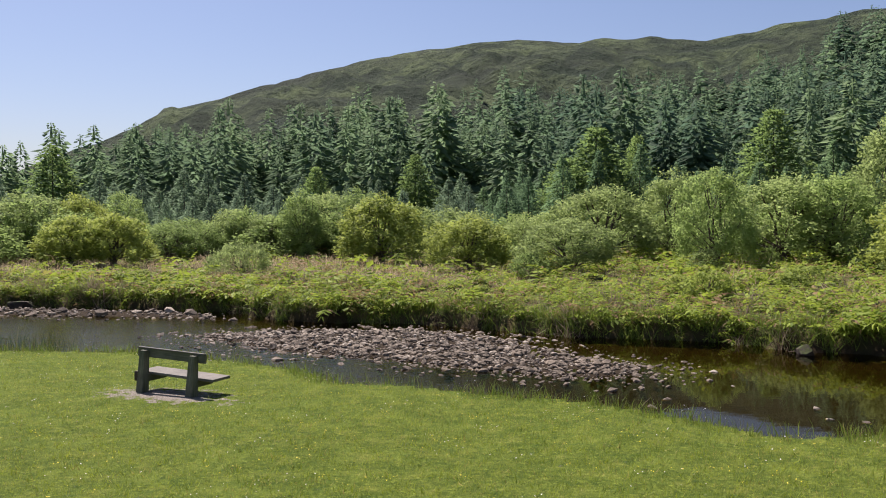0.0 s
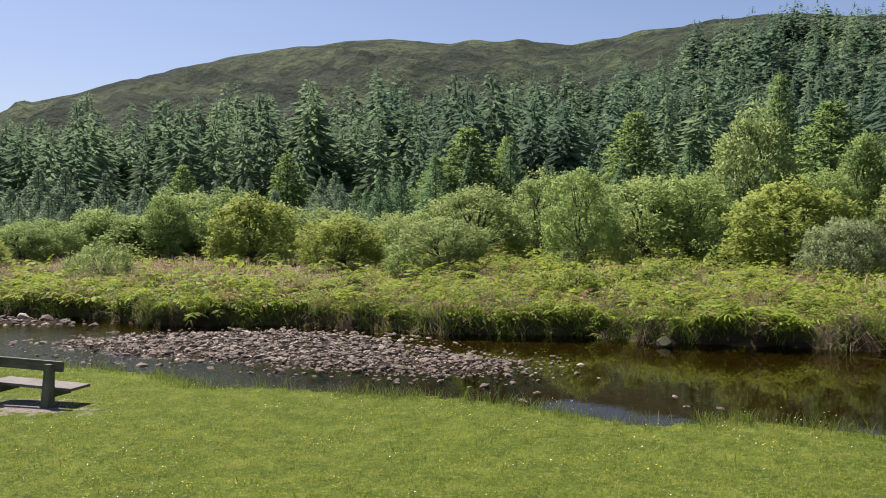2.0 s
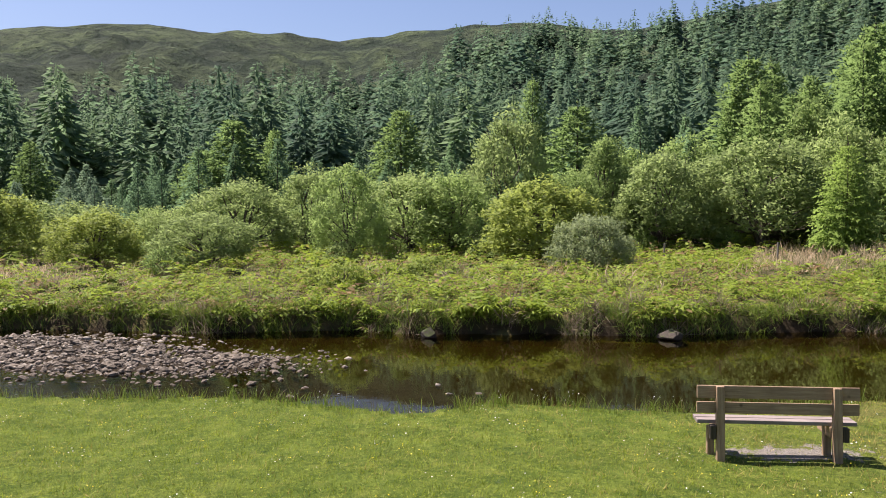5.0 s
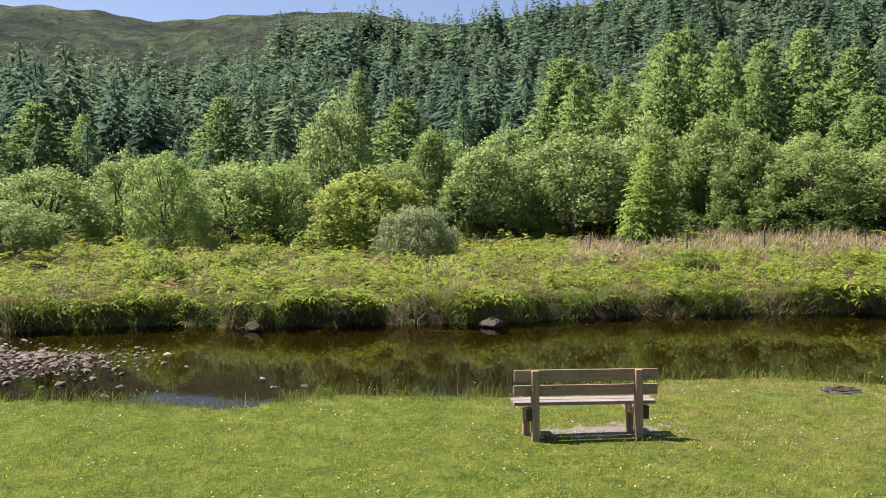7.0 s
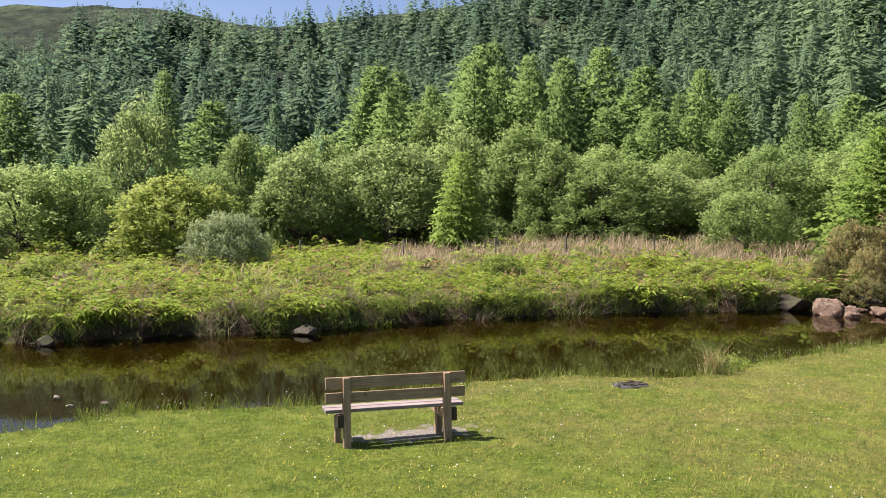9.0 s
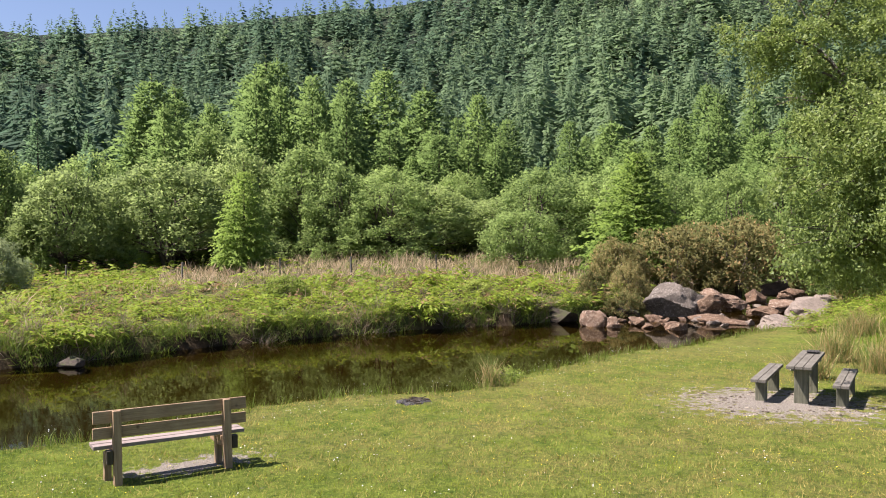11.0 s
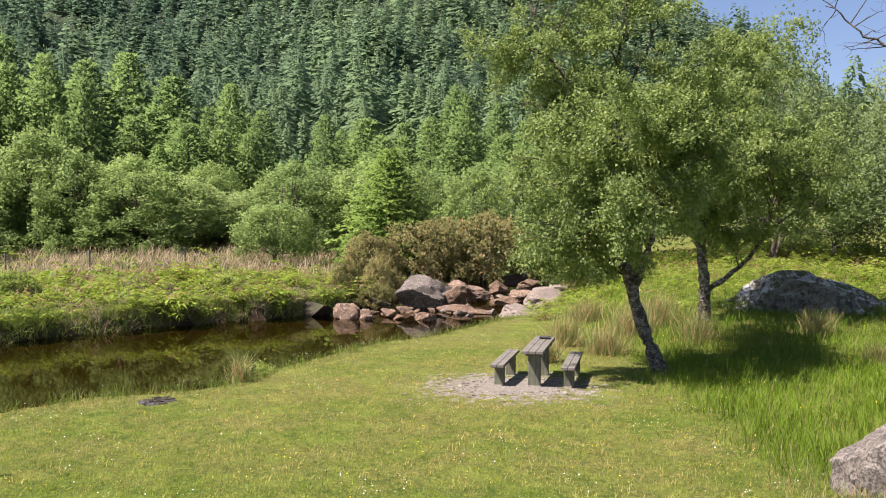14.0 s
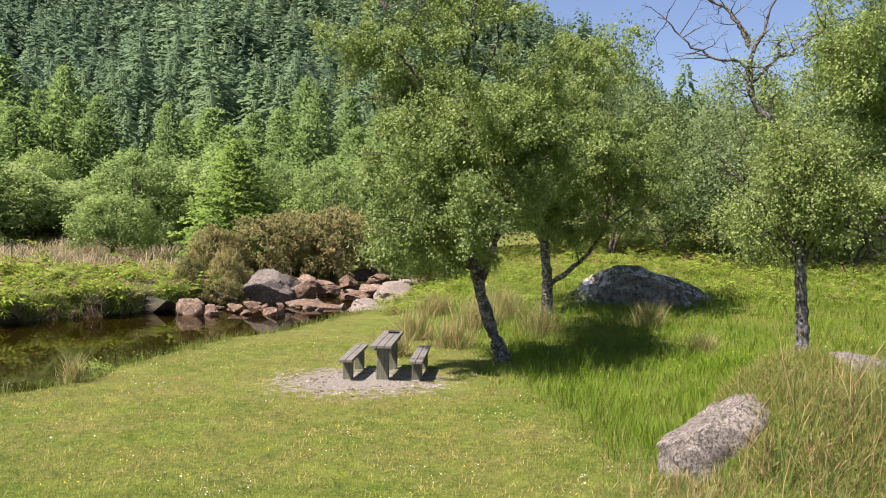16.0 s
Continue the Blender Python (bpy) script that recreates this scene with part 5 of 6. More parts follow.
def patch(name, label, x, y, rx, ry, material, turn=0.0, lift=0.012, seed=1):
    """A worn patch, ragged at its rim, that follows the ground."""
    g = np.random.RandomState(seed)
    n, m = 7, 40
    a = np.linspace(0, 2 * math.pi, m, endpoint=False)
    rim = 1 + 0.14 * np.sin(3 * a + g.uniform(0, 6)) + 0.08 * np.sin(7 * a + g.uniform(0, 6)) + g.uniform(-0.07, 0.07, m)
    u = np.linspace(0.02, 1, n)[:, None] * rim
    px, py = u * np.cos(a) * rx, u * np.sin(a) * ry
    c, s = math.cos(radians(turn)), math.sin(radians(turn))
    wx, wy = x + c * px - s * py, y + s * px + c * py
    edge = np.linspace(0.02, 1, n)[:, None] + np.zeros_like(wx)
    z = ground_height(wx, wy) + np.where(edge > 0.97, -0.03, lift) + g.uniform(0, 0.006, wx.shape)
    i, k = np.meshgrid(np.arange(n - 1), np.arange(m), indexing="ij")
    k2 = (k + 1) % m
    f = np.stack([i * m + k, (i + 1) * m + k, (i + 1) * m + k2, i * m + k2], -1).reshape(-1, 4)
    me = mesh(name, np.stack([wx, wy, z], -1).reshape(-1, 3), [f, np.arange(m)[None]], material, True)
    return tagged(new(name, me), label, "ground", kind="structure")


# ---- stones of the bar ----
def pebble_template(seed):
    bm = bmesh.new()
    bmesh.ops.create_icosphere(bm, subdivisions=1, radius=1.0)
    g = np.random.RandomState(seed)
    v = np.array([vert.co for vert in bm.verts]) * g.uniform(0.72, 1.15, (len(bm.verts), 1)) * [1, g.uniform(0.65, 0.95), g.uniform(0.4, 0.65)]
    f = np.array([[q.index for q in face.verts] for face in bm.faces])
    bm.free()
    return v, f


def pad_stones():
    """Flat stones and grit trodden into the earth round the table."""
    g = np.random.RandomState(55)
    heap = Heap()
    n = 420
    a, q = g.uniform(0, 6.283, n), g.uniform(0.2, 1.02, n) ** 0.6
    x, y = 16.3 + np.cos(a) * q * 1.85, 1.5 + np.sin(a) * q * 1.7
    size = np.clip(g.lognormal(-3.65, 0.5, n), 0.01, 0.065)
    for k in range(4):
        v, f = pebble_template(540 + k)
        s = np.arange(n) % 4 == k
        heap.add(*scatter(v * [1, 1, 0.6], f, on_ground(x[s], y[s], 0.0), spin(g, s.sum(), size[s], 0.2)))
    stuff("pad_stones", heap.mesh("pad_stones", COBBLE), "flat grey stones trodden into the bare earth by the table", "stones")


patch("fire_scar", "black ash of an old fire on the lawn", 13.1, 7.15, 0.36, 0.26, ASH, -30, 0.012, 5)
embers = np.random.RandomState(88)
for i in range(16):
    a, q, l = embers.uniform(0, 6.283), embers.uniform(0, 0.3), embers.uniform(0.1, 0.3)
    x, y, t = 13.1 + math.cos(a) * q, 7.15 + math.sin(a) * q * 0.8, embers.uniform(0, 3.14)
    way = np.array([math.cos(t), math.sin(t), embers.uniform(-0.05, 0.12)]) * l
    stick = np.array([x, y, height_at(x, y) + 0.03])
    ob = new("charred_stick", Heap().add(*tube([stick - way / 2, stick + embers.normal(0, 0.008, 3), stick + way / 2], [0.014, 0.012, 0.006], 5)).mesh("charred_stick", DARK_WOOD[0], True))
    tagged(ob, "charred black stick lying on the ash", "stick", "sticks of the old fire")


def stony_bar():
    g = np.random.RandomState(77)
    shapes = [pebble_template(500 + i) for i in range(8)]

    def spread(ring, n, x0, x1, y0, y1, fringe):
        x, y = g.uniform(x0, x1, n), g.uniform(y0, y1, n)
        d = line_distance(x, y, ring + ring[:1])
        ok = inside(x, y, ring) & (g.uniform(0, 1, n) < 0.35 + d / 1.1) | (~inside(x, y, ring) & (d < fringe) & (g.uniform(0, 1, n) < 0.14))
        ok &= inside(x, y, NEAR_EDGE + FAR_EDGE[::-1])
        return x[ok], y[ok]

    root = thing("gravel_bar", "bar of grey and pinkish river cobbles in the shallow water", "stones")
    tagged(root, kind="structure")
    x, y = spread(BAR, 15000, -9.5, 8.5, 17.5, 29.5, 1.0)
    size = np.clip(g.lognormal(-2.88, 0.45, len(x)), 0.035, 0.2)
    order = np.argsort(np.hypot(x, y) - size * 60)
    single, rest = order[:300], order[300:]
    meshes = [mesh("stone", v, f, COBBLE, False) for v, f in shapes]
    for i in single:
        ob = new("stone", meshes[g.randint(8)])
        ob.parent = root
        s = float(size[i])
        z = max(height_at(x[i], y[i]), WATER - s * 0.3)
        ob.matrix_basis = Matrix.LocRotScale((x[i], y[i], z + s * 0.18), Euler((g.normal(0, 0.25), g.normal(0, 0.25), g.uniform(0, 6.28))), Vector((s, s, s)))
    heap = Heap()
    x2, y2 = spread(SHOAL, 3600, -33, -6, 30, 39, 0.8)
    x3, y3 = g.uniform(4, 13, 900), g.uniform(12.5, 22, 900)
    ok = inside(x3, y3, NEAR_EDGE + FAR_EDGE[::-1]) & (g.uniform(0, 1, 900) < np.clip(0.06 - 0.015 * (x3 - 5), 0.0, 1))
    xs = np.concatenate([x[rest], x2, x3[ok]])
    ys = np.concatenate([y[rest], y2, y3[ok]])
    ss = np.concatenate([size[rest], np.clip(g.lognormal(-2.5, 0.45, len(x2)), 0.04, 0.3), g.uniform(0.06, 0.14, ok.sum())])
    zs = np.maximum(ground_height(xs, ys), WATER - ss * 0.35) + ss * 0.15
    pick = g.randint(0, 8, len(xs))
    for k, (v, f) in enumerate(shapes):
        s = pick == k
        heap.add(*scatter(v, f, np.stack([xs[s], ys[s], zs[s]], -1), spin(g, s.sum(), ss[s], 0.25)))
    ob = part("cobbles", heap.mesh("cobbles", COBBLE), root)
    tagged(ob, kind="stuff")


stony_bar()


# ---- low shrubs on the far bank ----
SHRUBS = [(crown_tree(170 + i, 1.3, 1.7, (YELLOW, BANK_LEAF)[i], BARK, 2200, (0.10, 0.07), 5, 0.03, 60, label="low leafy green shrub among the bracken", name="low_shrub", category="bush", group="shrubs on the far bank"), 1.3, 1.7) for i in range(2)]
set_out(SHRUBS, [(9.3, 29.9, 1.1, 1.8), (8.8, 31.5, 0.8, 1.2), (1.5, 31.5, 1.0, 1.5), (-14.0, 40.0, 1.1, 1.8), (18.4, 25.6, 1.0, 1.6), (27.0, 21.0, 1.2, 1.7), (14.0, 33.0, 1.2, 2.2), (18.0, 33.5, 1.1, 1.9), (33.0, 15.5, 1.3, 2.0)], 21)


set_out([(crown_tree(190, 0.45, 0.9, BANK_LEAF, BARK, 200, (0.13, 0.085), 5, 0.05, 14, name="dock_plant", label="broad-leaved green dock at the water's edge", category="plant", group="docks by the water"), 0.45, 0.9)], [(16.3, 6.8, 0.34, 0.6), (16.9, 6.78, 0.26, 0.6)], 23)


# ---- fence posts in the field ----
FIELD_FENCE = [(32.7, 32.3), (34.6, 27.4), (37.2, 24.8), (29.0, 36.5), (40.5, 21.5)]
for i, (x, y) in enumerate(FIELD_FENCE):
    p = thing("fence_post", "thin weathered fence post standing in bracken", "post", "old field fence", pose(x, y, height_at(x, y), 0, 3 * (-1) ** i, 30 * i))
    board("post", (0.08, 0.08, 1.5), pose(0, 0, 0.33), OLD_WOOD[2], p, 0.015)


# ---- low plants ----
def blade(h, w, bend):
    """A grass blade of two segments."""
    return np.array([(-w, 0, 0), (w, 0, 0), (w * 0.7, bend * 0.3, h * 0.6), (-w * 0.7, bend * 0.3, h * 0.6), (w * 0.08, bend, h), (-w * 0.08, bend, h)]), np.array([(0, 1, 2, 3), (3, 2, 4, 5)])


def field(g, n, x0, x1, y0, y1, want):
    x, y = g.uniform(x0, x1, n), g.uniform(y0, y1, n)
    k = g.uniform(0, 1, n) < want(x, y)
    return x[k], y[k]


def polar(x, y):
    return np.hypot(x, y), np.degrees(np.arctan2(x, y))


def on_ground(x, y, dz=-0.02):
    return np.stack([x, y, ground_height(x, y) + dz], -1)


def dry_side(x, y):
    return ~inside(x, y, NEAR_EDGE + FAR_EDGE[::-1]) & (line_distance(x, y, NEAR_EDGE) < line_distance(x, y, FAR_EDGE))


def far_side(x, y):
    return ~inside(x, y, NEAR_EDGE + FAR_EDGE[::-1]) & (line_distance(x, y, NEAR_EDGE) >= line_distance(x, y, FAR_EDGE))


def long_zone(x, y):
    """Where the grass is left long: round the birches, the boulder and the mound."""
    r, az = polar(x, y)
    start = np.interp(r, [6, 8.6, 9.5, 10.5, 11.6, 13.6, 15, 16.5, 20, 24, 30], [127, 118, 108, 102.5, 100, 96.5, 94, 92, 91, 89, 86]) + 1.2 * waves(x, y, 3, 61)
    return smooth((az - start + 1.5) / 6.5) * (az < 130) * smooth((r - 5) / 1.5)


def worn(x, y):
    """Bare pads where nothing grows."""
    bare = np.zeros(np.shape(x), bool)
    for cx, cy, rx, ry, turn in PADS + [(13.1, 7.15, 0.3, 0.2, -30)]:
        c, s = math.cos(radians(turn)), math.sin(radians(turn))
        u, w = c * (x - cx) + s * (y - cy), -s * (x - cx) + c * (y - cy)
        bare |= (u / rx) ** 2 + (w / ry) ** 2 < (0.75 + 0.3 * waves(x, y, 0.7, 64) if rx > 1.5 else 0.5 + 0.7 * waves(x, y, 0.35, 64))
    return bare


def along(g, line, n, low, high, x0, x1):
    """Spots strewn along an edge line, between two distances from it, to both sides."""
    p = np.array(line, float)
    p = p[(p[:, 0] >= x0) & (p[:, 0] <= x1)]
    step = np.linalg.norm(np.diff(p, axis=0), axis=1)
    s = g.uniform(0, step.sum(), n)
    k = np.clip(np.searchsorted(np.cumsum(step), s), 0, len(step) - 1)
    u = (s - np.concatenate([[0], np.cumsum(step)])[k]) / step[k]
    way = (p[k + 1] - p[k]) / step[k][:, None]
    side = g.uniform(low, high, n)
    q = p[k] + (p[k + 1] - p[k]) * u[:, None] + np.stack([-way[:, 1], way[:, 0]], -1) * side[:, None]
    return q[:, 0], q[:, 1]


def low_plants():
    g = np.random.RandomState(900)
    # lawn
    heap, thatch = Heap(), Heap()
    x, y = field(g, 620000, -14, 30, -3, 23, lambda x, y: dry_side(x, y) * (polar(x, y)[0] > 7) * (polar(x, y)[0] < 24) * np.clip(11 / polar(x, y)[0], 0, 1) ** 1.6 * (1 - 0.85 * long_zone(x, y)) * ~worn(x, y))
    for k in range(3):
        dry = g.uniform(0, 1, len(x)) < np.clip((x - 4) / 7, 0.08, 0.92) * smooth((waves(x, y, 1.5, 141) + 0.35) / 0.5)
        for s, into in (((np.arange(len(x)) % 3 == k) & dry, thatch), ((np.arange(len(x)) % 3 == k) & ~dry, heap)):
            v = np.array([(-0.004, 0, 0), (0.004, 0, 0), (0.001, 0.016 + 0.012 * k, 0.055)])
            into.add(*scatter(v, np.array([(0, 1, 2)]), on_ground(x[s], y[s], -0.004), spin(g, s.sum(), g.uniform(0.5, 1.25, s.sum()) * np.clip(0.95 + 0.4 * waves(x[s], y[s], 0.9, 66), 0.45, 1.5), 0.4)))
    stuff("turf", heap.mesh("turf", TURF), "short mown grass of the lawn", "grass")
    stuff("dry_turf", thatch.mesh("dry_turf", DRY_TURF), "dry yellow thatch in the mown lawn", "grass")
    # flowers in the lawn
    for name, mat, n, label in (("daisies", DAISY, 3600, "small white daisies scattered over the lawn"), ("buttercups", BUTTERCUP, 5200, "tiny yellow buttercups in the grass")):
        x, y = field(g, n * 6, -14, 26, -4, 22, lambda x, y: dry_side(x, y) * (polar(x, y)[0] > 7) * ~worn(x, y) * (waves(x, y, 2.5, 71 + len(name)) > 0.25))
        x, y = x[:n], y[:n]
        a = np.linspace(0, 6.283, 6, endpoint=False)
        v = np.concatenate([[(0, 0, 0.004)], np.stack([np.cos(a), np.sin(a), 0 * a], -1)])
        f = np.array([(0, i + 1, (i + 1) % 6 + 1) for i in range(6)])
        stuff(name, Heap().add(*scatter(v, f, on_ground(x, y, 0.045), spin(g, len(x), g.uniform(0.005, 0.009, len(x)), 0.35))).mesh(name, mat), label, "flowers")
    x, y = field(g, 9000, 9, 27, -12, 0, lambda x, y: dry_side(x, y) * (long_zone(x, y) > 0.5) * (np.hypot(x - 9.9, y + 3.6) > 1.3) * (waves(x, y, 3, 87) > 0.2) * 0.35)
    stuff("meadow_buttercups", Heap().add(*scatter(v, f, on_ground(x, y, 0.3) + g.normal(0, 0.05, (len(x), 3)), spin(g, len(x), g.uniform(0.006, 0.011, len(x)), 0.5))).mesh("meadow_buttercups", BUTTERCUP), "yellow buttercups standing in the long grass", "flowers")
    # long grass
    heap = Heap()
    x, y = field(g, 290000, 4, 42, -22, 4, lambda x, y: dry_side(x, y) * long_zone(x, y) * np.clip(13 / polar(x, y)[0], 0, 1) ** 1.3 * (polar(x, y)[0] < 40) * ~worn(x, y) * smooth((mound_distance(x, y) - 1.15) / 0.6) * (1 - 0.9 * np.exp(-((x - 8.4) ** 2 + (y + 4.2) ** 2) / 1.8)) * (1 - 0.8 * smooth((1.1 - np.hypot((x - 9.85) / 0.7, (y + 3.5) / 0.7)) / 0.3)))
    r = polar(x, y)[0]
    tall = 0.58 + 0.28 * waves(x, y, 3.5, 81)
    for k in range(4):
        s = np.arange(len(x)) % 4 == k
        v, f = blade(0.5, 0.0045, 0.06 + 0.05 * k)
        size = np.clip(tall[s], 0.3, 1.1) * g.uniform(0.6, 1.3, s.sum()) * (0.25 + 0.75 * long_zone(x[s], y[s]))
        heap.add(*scatter(v, f, on_ground(x[s], y[s]), spin(g, s.sum(), np.stack([0.65 + r[s] / 25, 0.65 + r[s] / 25, size], -1), 0.16)))
    stuff("long_grass", heap.mesh("long_grass", LUSH), "lush uncut green grass under the birches", "grass")
    # short mossy grass on the mound, straw at its foot, a few tall stalks
    def bare_rock(x, y):
        return np.hypot((x - 9.85) / 0.45, (y + 3.4) / 0.45) > 1

    for name, mat, n, want, h, label in (
            ("mound_grass", MOUND_GRASS, 150000, lambda x, y: smooth((1.8 - mound_distance(x, y)) / 0.6) * bare_rock(x, y) * (1 - 0.85 * np.exp(-((x - 8.3) ** 2 + (y + 4.2) ** 2) / 1.4)) * (np.hypot(x - 11.0, y + 5.76) > 0.55), 0.12, "short mossy grass on the mound"),
            ("dry_grass", STRAW, 110000, lambda x, y: np.exp(-((x - 8.5) ** 2 + (y + 4.5) ** 2) / 2.6) * bare_rock(x, y) * 0.9, 0.22, "dry straw-coloured grass at the foot of the mound")):
        heap = Heap()
        x, y = field(g, n, 6, 13.5, -8.2, -2.0, want)
        for k in range(3):
            s = np.arange(len(x)) % 3 == k
            v, f = blade(h, 0.0035, 0.07 + 0.05 * k)
            heap.add(*scatter(v, f, on_ground(x[s], y[s]), spin(g, s.sum(), g.uniform(0.4, 1.2, s.sum()), 0.4)))
        stuff(name, heap.mesh(name, mat), label, "grass")
    heap = Heap()
    x, y = g.normal(8.8, 0.5, 150), g.normal(-4.7, 0.6, 150)
    v, f = blade(0.9, 0.006, 0.35)
    heap.add(*scatter(v, f, on_ground(x, y), spin(g, 150, g.uniform(0.5, 1.15, 150), 0.3)))
    stuff("grass_stalks", heap.mesh("grass_stalks", STRAW), "tall bent straw stalks on the mound", "grass")
    # straw tufts and rushes by the table and the stream
    heap = Heap()
    for cx, cy, n, h, spread in ((22.0, -0.2, 420, 0.8, 0.8), (23.4, 0.9, 420, 0.85, 0.6), (25.3, -0.9, 520, 1.0, 0.9), (24.2, -2.6, 460, 1.0, 0.7), (27.5, -1.6, 600, 1.1, 1.0), (29.0, 0.6, 500, 0.8, 0.8),
                                 (15.5, 6.8, 150, 0.6, 0.2), (20.2, 1.2, 350, 0.7, 0.4), (25.5, -6.0, 420, 0.75, 0.5), (21.5, -6.5, 300, 0.6, 0.4), (13.6, -5.6, 160, 0.7, 0.2), (9.2, -2.95, 130, 0.24, 0.22), (9.1, -3.35, 170, 0.24, 0.22), (9.1, -3.8, 200, 0.26, 0.25), (8.8, -4.3, 200, 0.3, 0.4)):
        x, y = cx + g.normal(0, spread * 0.34, n), cy + g.normal(0, spread * 0.34, n)
        n = 2 * n
        x, y = np.concatenate([x, x + g.normal(0, 0.12, len(x))]), np.concatenate([y, y + g.normal(0, 0.12, len(y))])
        v, f = blade(h, 0.006, h * 0.4)
        heap.add(*scatter(v, f, on_ground(x, y), spin(g, n, g.uniform(0.3, 1.15, n), 0.3)))
    stuff("rush_tufts", heap.mesh("rush_tufts", STRAW), "tawny tufts of rushes and tall dry grass", "grass")
    # reeds at the water by the old bench
    heap = Heap()
    x, y = g.normal(-11.4, 0.9, 700), g.normal(22.2, 0.35, 700)
    v, f = blade(0.75, 0.007, 0.15)
    heap.add(*scatter(v, f, np.stack([x, y, np.maximum(ground_height(x, y), WATER - 0.1)], -1), spin(g, 700, g.uniform(0.5, 1.1, 700), 0.15)))
    stuff("reeds", heap.mesh("reeds", RUSH), "dark green reeds standing in the shallows", "grass")
    # fringe along the lawn's edge
    heap, bloom = Heap(), Heap()
    x, y = along(g, NEAR_EDGE, 15000, -0.45, 0.12, -19, 36)
    ok = g.uniform(0, 1, len(x)) < 0.3 + 0.7 * (waves(x, y, 1.8, 91) > 0)
    x, y = x[ok], y[ok]
    for k in range(3):
        s = np.arange(len(x)) % 3 == k
        v, f = blade(0.16, 0.004, 0.03 + 0.03 * k)
        lift = np.maximum(ground_height(x[s], y[s]), WATER)
        heap.add(*scatter(v, f, np.stack([x[s], y[s], lift], -1), spin(g, s.sum(), np.clip(g.lognormal(-0.25, 0.45, s.sum()), 0.3, 1.7), 0.2)))
    stuff("edge_grass", heap.mesh("edge_grass", BANK_GRASS), "uneven grass along the edge of the lawn", "grass")
    k = g.choice(np.flatnonzero(waves(x, y, 2.2, 93) > 0.15), 380)
    a = np.linspace(0, 6.283, 6, endpoint=False)
    v = np.concatenate([[(0, 0, 0.2)], np.stack([np.cos(a), np.sin(a), 0 * a], -1)])
    f = np.array([(0, i + 1, (i + 1) % 6 + 1) for i in range(6)])
    bloom.add(*scatter(v, f, np.stack([x[k], y[k], ground_height(x[k], y[k]) + g.uniform(0.06, 0.28, 380)], -1), spin(g, 380, g.uniform(0.005, 0.009, 380), 0.5)))
    stuff("edge_daisies", bloom.mesh("edge_daisies", DAISY), "white oxeye daisies along the water's edge", "flowers")

    # bracken
    def frond(seed, pairs=5):
        q = np.random.RandomState(seed)
        v, f = [], []
        for i in range(pairs):
            t = (i + 0.6) / pairs
            c = np.array([0, 0.75 * t, 0.75 * t - 0.55 * t * t])
            l = 0.30 * (1 - t) ** 0.8 + 0.03
            for s in (-1, 1):
                b = len(v)
                v.extend((c, c + [s * l * 0.5, 0.09 + 0.03 * q.normal(), -0.02], c + [s * l, 0.1 + 0.05 * q.normal(), -0.08 + 0.03 * q.normal()], c + [s * l * 0.5, -0.02, -0.03]))
                f.append((b, b + 1, b + 2, b + 3))
        b = len(v)
        v.extend(([-0.008, 0, -0.02], [0.008, 0, -0.02], [0.004, 0.5, 0.22], [-0.004, 0.5, 0.22]))
        f.append((b, b + 1, b + 2, b + 3))
        return np.array(v), np.array(f)

    def plant_want(x, y):
        r, az = polar(x, y)
        df = line_distance(x, y, FAR_EDGE)
        strip = far_side(x, y) * (df > 0.6 + 0.35 * waves(x, y, 2.1, 143)) * (r < 66) * np.clip(np.where(df < 7, 31, 24) / r, 0, 1) ** 1.7
        thin = np.where(waves(x, y, 9, 95) > 0.6, 0.35, 1.0) * np.where(waves(x, y, 2.6, 96) > 0.35, 0.18, 1.0)
        back = np.where((az < 3) & (df > 7), 0.2, np.where((az > 44) & (r > 42 + 1.5 * waves(x, y, 5, 109)), 0.06, 1.0))
        meadow = dry_side(x, y) * (az > 84) * (az < 125) * (r > 30) * (r < 50) * 0.75
        return strip * thin * back + meadow

    x, y = field(g, 52000, -36, 56, -22, 64, plant_want)
    ex, ey = along(g, FAR_EDGE, 1300, 0.5, 1.4, -31, 38)
    ok = waves(ex, ey, 2.8, 121) > 0.0
    x, y = np.concatenate([x, ex[ok]]), np.concatenate([y, ey[ok]])
    heap = Heap()
    shapes = [frond(600 + i) for i in range(4)]
    r = polar(x, y)[0]
    tops = np.clip(0.8 + 0.45 * waves(x, y, 4, 97) + 0.4 * waves(x, y, 1.6, 98), 0.3, 1.6)
    dead = waves(x, y, 3.4, 131) + g.normal(0, 0.3, len(x)) > 0.4
    brown = Heap()
    for rep in range(3):
        k = (np.arange(len(x)) + rep) % 4
        for j, (v, f), old, into in [(j, shapes[j], old, into) for j in range(4) for old, into in ((False, heap), (True, brown))]:
            s = (k == j) & (dead == old)
            size = tops[s] * g.uniform(0.7, 1.25, s.sum()) * np.clip(r[s] / 34, 0.9, 1.5) * (0.7 if old else 1.0) * np.where(dry_side(x[s], y[s]), 0.6, 1.0)
            into.add(*scatter(v, f, on_ground(x[s], y[s], 0.12) + g.normal(0, 0.14, (s.sum(), 3)) * [1, 1, 0.7], spin(g, s.sum(), size, 0.22)))
    stuff("bracken", heap.mesh("bracken", BRACKEN), "fresh green bracken covering the far bank", "ferns")
    stuff("dead_bracken", brown.mesh("dead_bracken", DEAD_BRACKEN), "brown dead bracken among the green", "ferns")
    # tussocks of brown moor grass along the bank and over the heath
    tx, ty = along(g, FAR_EDGE, 150, 0.25, 1.6, -31, 40)
    ok = waves(tx, ty, 5, 133) > -0.15
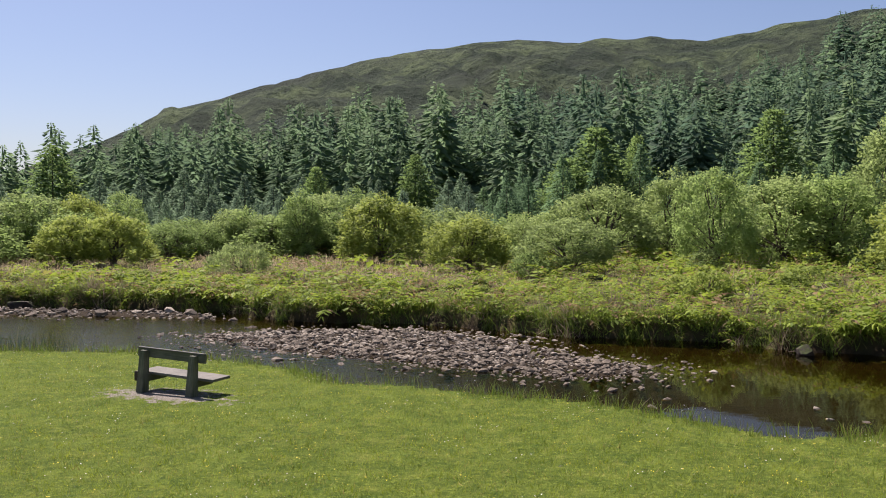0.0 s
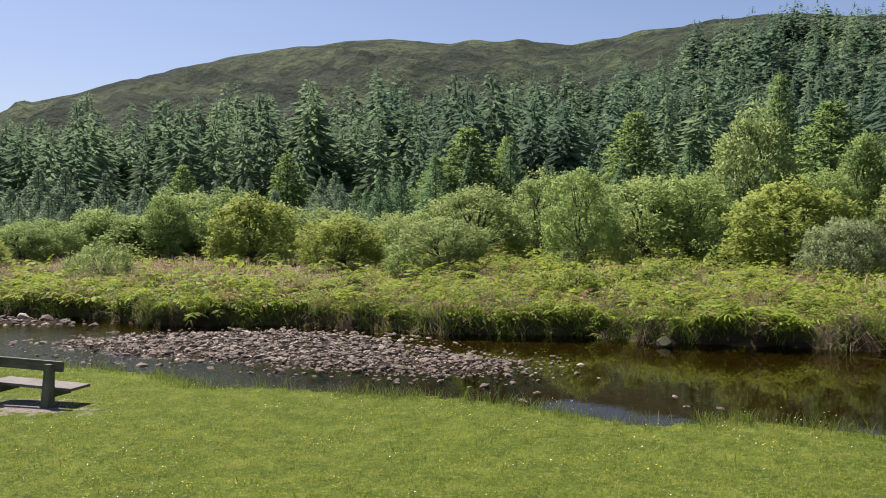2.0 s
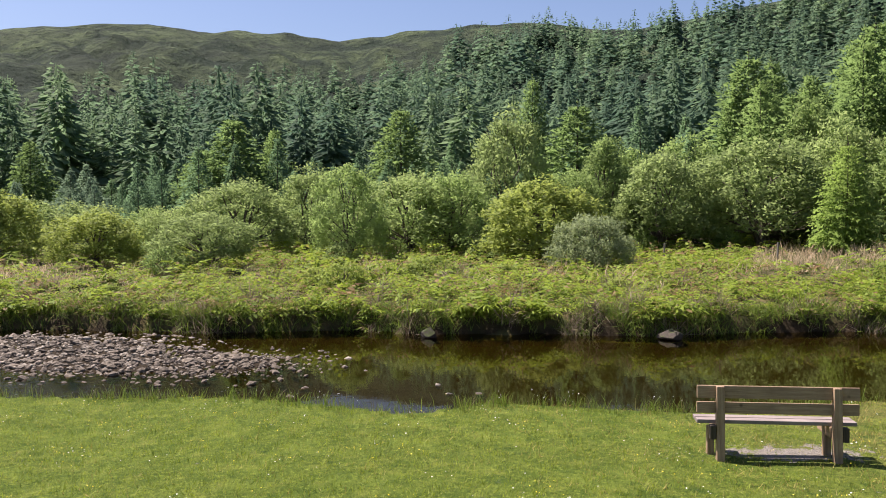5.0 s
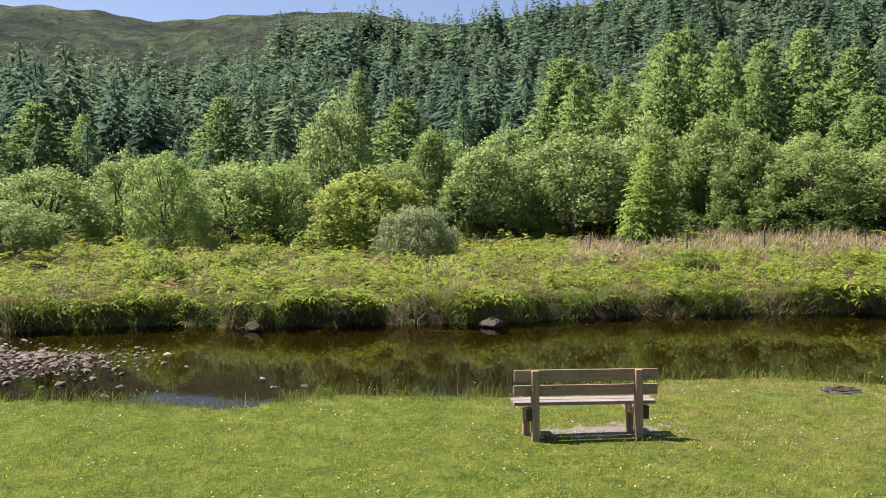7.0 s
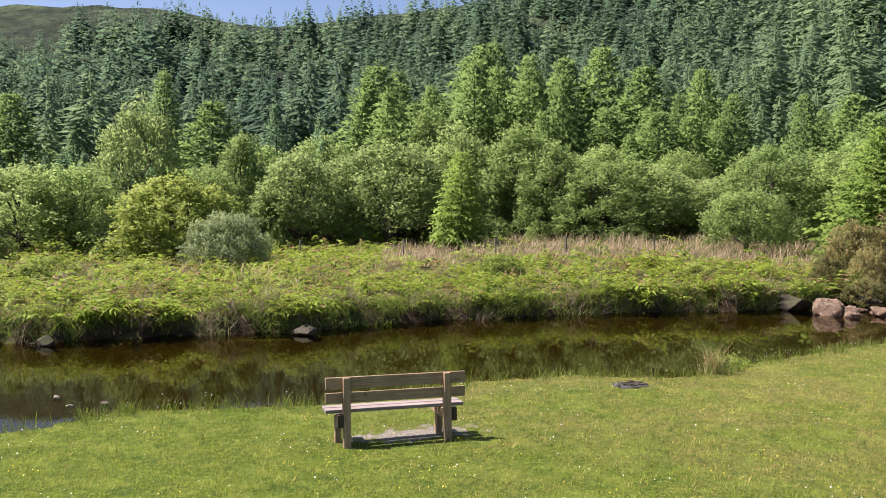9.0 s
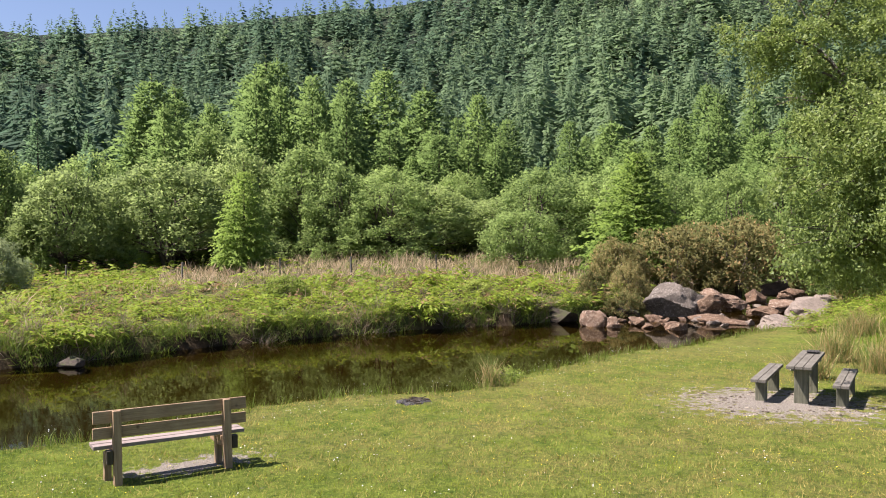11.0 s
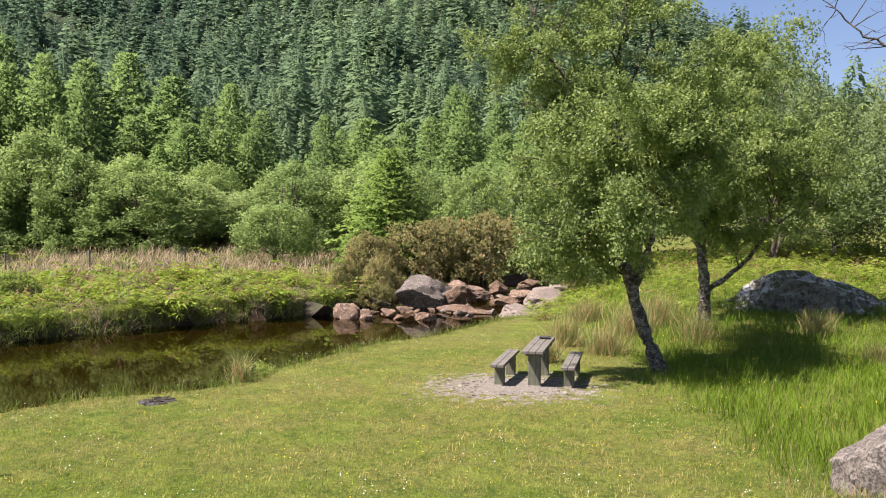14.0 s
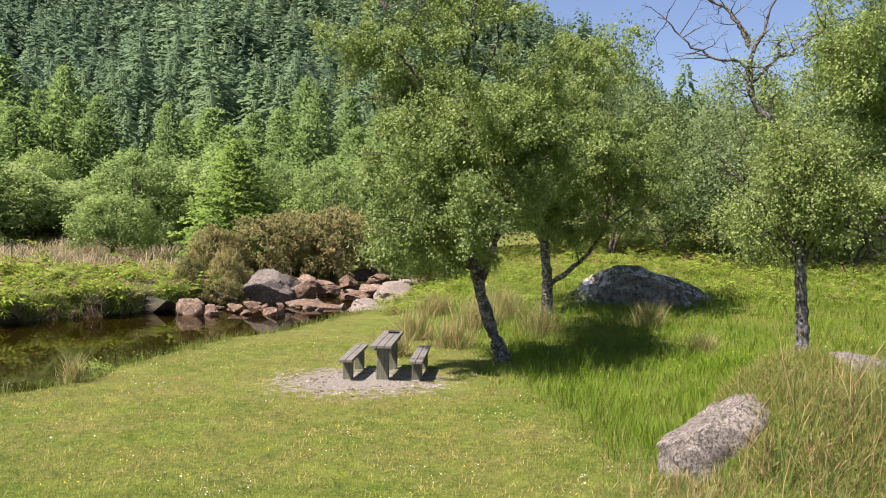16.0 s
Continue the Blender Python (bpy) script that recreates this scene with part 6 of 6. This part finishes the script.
    hx, hy = field(g, 3000, -34, 40, 12, 56, lambda x, y: far_side(x, y) * (line_distance(x, y, FAR_EDGE) > 1.5) * (line_distance(x, y, FAR_EDGE) < 13) * 0.16 * (waves(x, y, 6, 135) > 0.0))
    tx, ty = np.concatenate([tx[ok], hx]), np.concatenate([ty[ok], hy])
    scale = g.uniform(0.55, 1.25, len(tx))
    heap = Heap()
    for k in range(3):
        v, f = blade(0.5, 0.011, 0.2 + 0.18 * k)
        n = 34
        a, q = g.uniform(0, 6.283, (len(tx), n)), g.uniform(0, 1, (len(tx), n)) ** 0.5 * 0.36
        px, py = (tx[:, None] + np.cos(a) * q * scale[:, None]).ravel(), (ty[:, None] + np.sin(a) * q * scale[:, None]).ravel()
        dome = (0.5 + 0.7 * (1 - (q / 0.36) ** 2)).ravel() * np.repeat(scale, n)
        heap.add(*scatter(v, f, on_ground(px, py, 0.02), spin(g, len(px), dome * g.uniform(0.6, 1.25, len(px)), 0.5)))
    stuff("moor_tussocks", heap.mesh("moor_tussocks", TUSSOCK), "shaggy brown tussocks of moor grass and heather", "grass")
    # grass and roots hanging over the bank
    heap = Heap()
    x, y = along(g, FAR_EDGE, 38000, 0.32, 1.3, -31, 40)
    ok = g.uniform(0, 1, len(x)) < 0.25 + 0.75 * (waves(x, y, 3, 99) > -0.1)
    x, y = x[ok], y[ok]
    for k in range(3):
        s = np.arange(len(x)) % 3 == k
        v, f = blade(0.36, 0.012, 0.12 + 0.14 * k)
        heap.add(*scatter(v, f, on_ground(x[s], y[s], 0.02), spin(g, s.sum(), g.uniform(0.5, 1.3, s.sum()), 0.45)))
    d = line_distance(x, y, FAR_EDGE)
    s = (d > 0.3) & (d < 0.8) & (waves(x, y, 1.7, 119) > -0.2)
    x, y = x[s], y[s]
    gx = line_distance(x + 0.05, y, FAR_EDGE) - line_distance(x - 0.05, y, FAR_EDGE)
    gy = line_distance(x, y + 0.05, FAR_EDGE) - line_distance(x, y - 0.05, FAR_EDGE)
    a = np.arctan2(-gy, -gx) + g.normal(0, 0.5, len(x)) - math.pi / 2
    size = g.uniform(0.2, 0.65, len(x)) * (0.7 + 0.6 * waves(x, y, 1.1, 123))
    o, zero = np.ones(len(x)), np.zeros(len(x))
    turn = np.array([[np.cos(a), -np.sin(a), zero], [np.sin(a), np.cos(a), zero], [zero, zero, o]]).transpose(2, 0, 1) * size[:, None, None]
    v = np.array([(-0.016, 0, 0), (0.016, 0, 0), (0.013, 0.3, 0.16), (-0.013, 0.3, 0.16), (0.002, 0.58, -0.28), (-0.002, 0.58, -0.28)])
    heap.add(*scatter(v, np.array([(0, 1, 2, 3), (3, 2, 4, 5)]), on_ground(x, y, 0.02), turn))
    stuff("bank_grass", heap.mesh("bank_grass", BANK_GRASS), "rank grass overhanging the dark far bank", "grass")
    # pinkish heath grass behind the bracken
    heap = Heap()

    def heath_want(x, y):
        r, az = polar(x, y)
        df = line_distance(x, y, FAR_EDGE)
        left = (az < 6) * (df > 5) * (df < 26)
        right = (az > 44) * (az < 79) * (r > 41) * (r < 56) * (waves(x, y, 6, 103) > -0.45)
        mid = (waves(x, y, 7, 105) > 0.45) * (df > 3) * 0.5
        return far_side(x, y) * (r < 64) * np.clip(left * 0.8 + right * 0.9 + mid, 0, 1)

    x, y = field(g, 150000, -36, 54, 5, 64, heath_want)
    for k in range(3):
        s = np.arange(len(x)) % 3 == k
        v, f = blade(0.68, 0.02, 0.2 + 0.14 * k)
        heap.add(*scatter(v, f, on_ground(x[s], y[s]), spin(g, s.sum(), g.uniform(0.5, 1.25, s.sum()) * np.where(polar(x[s], y[s])[1] < 8, 0.62, 1.0) * (0.85 + 0.35 * waves(x[s], y[s], 2.2, 107)), 0.3)))
    stuff("heath_grass", heap.mesh("heath_grass", HEATH_GRASS), "tawny pink moor grass behind the bracken", "grass")


low_plants()
pad_stones()
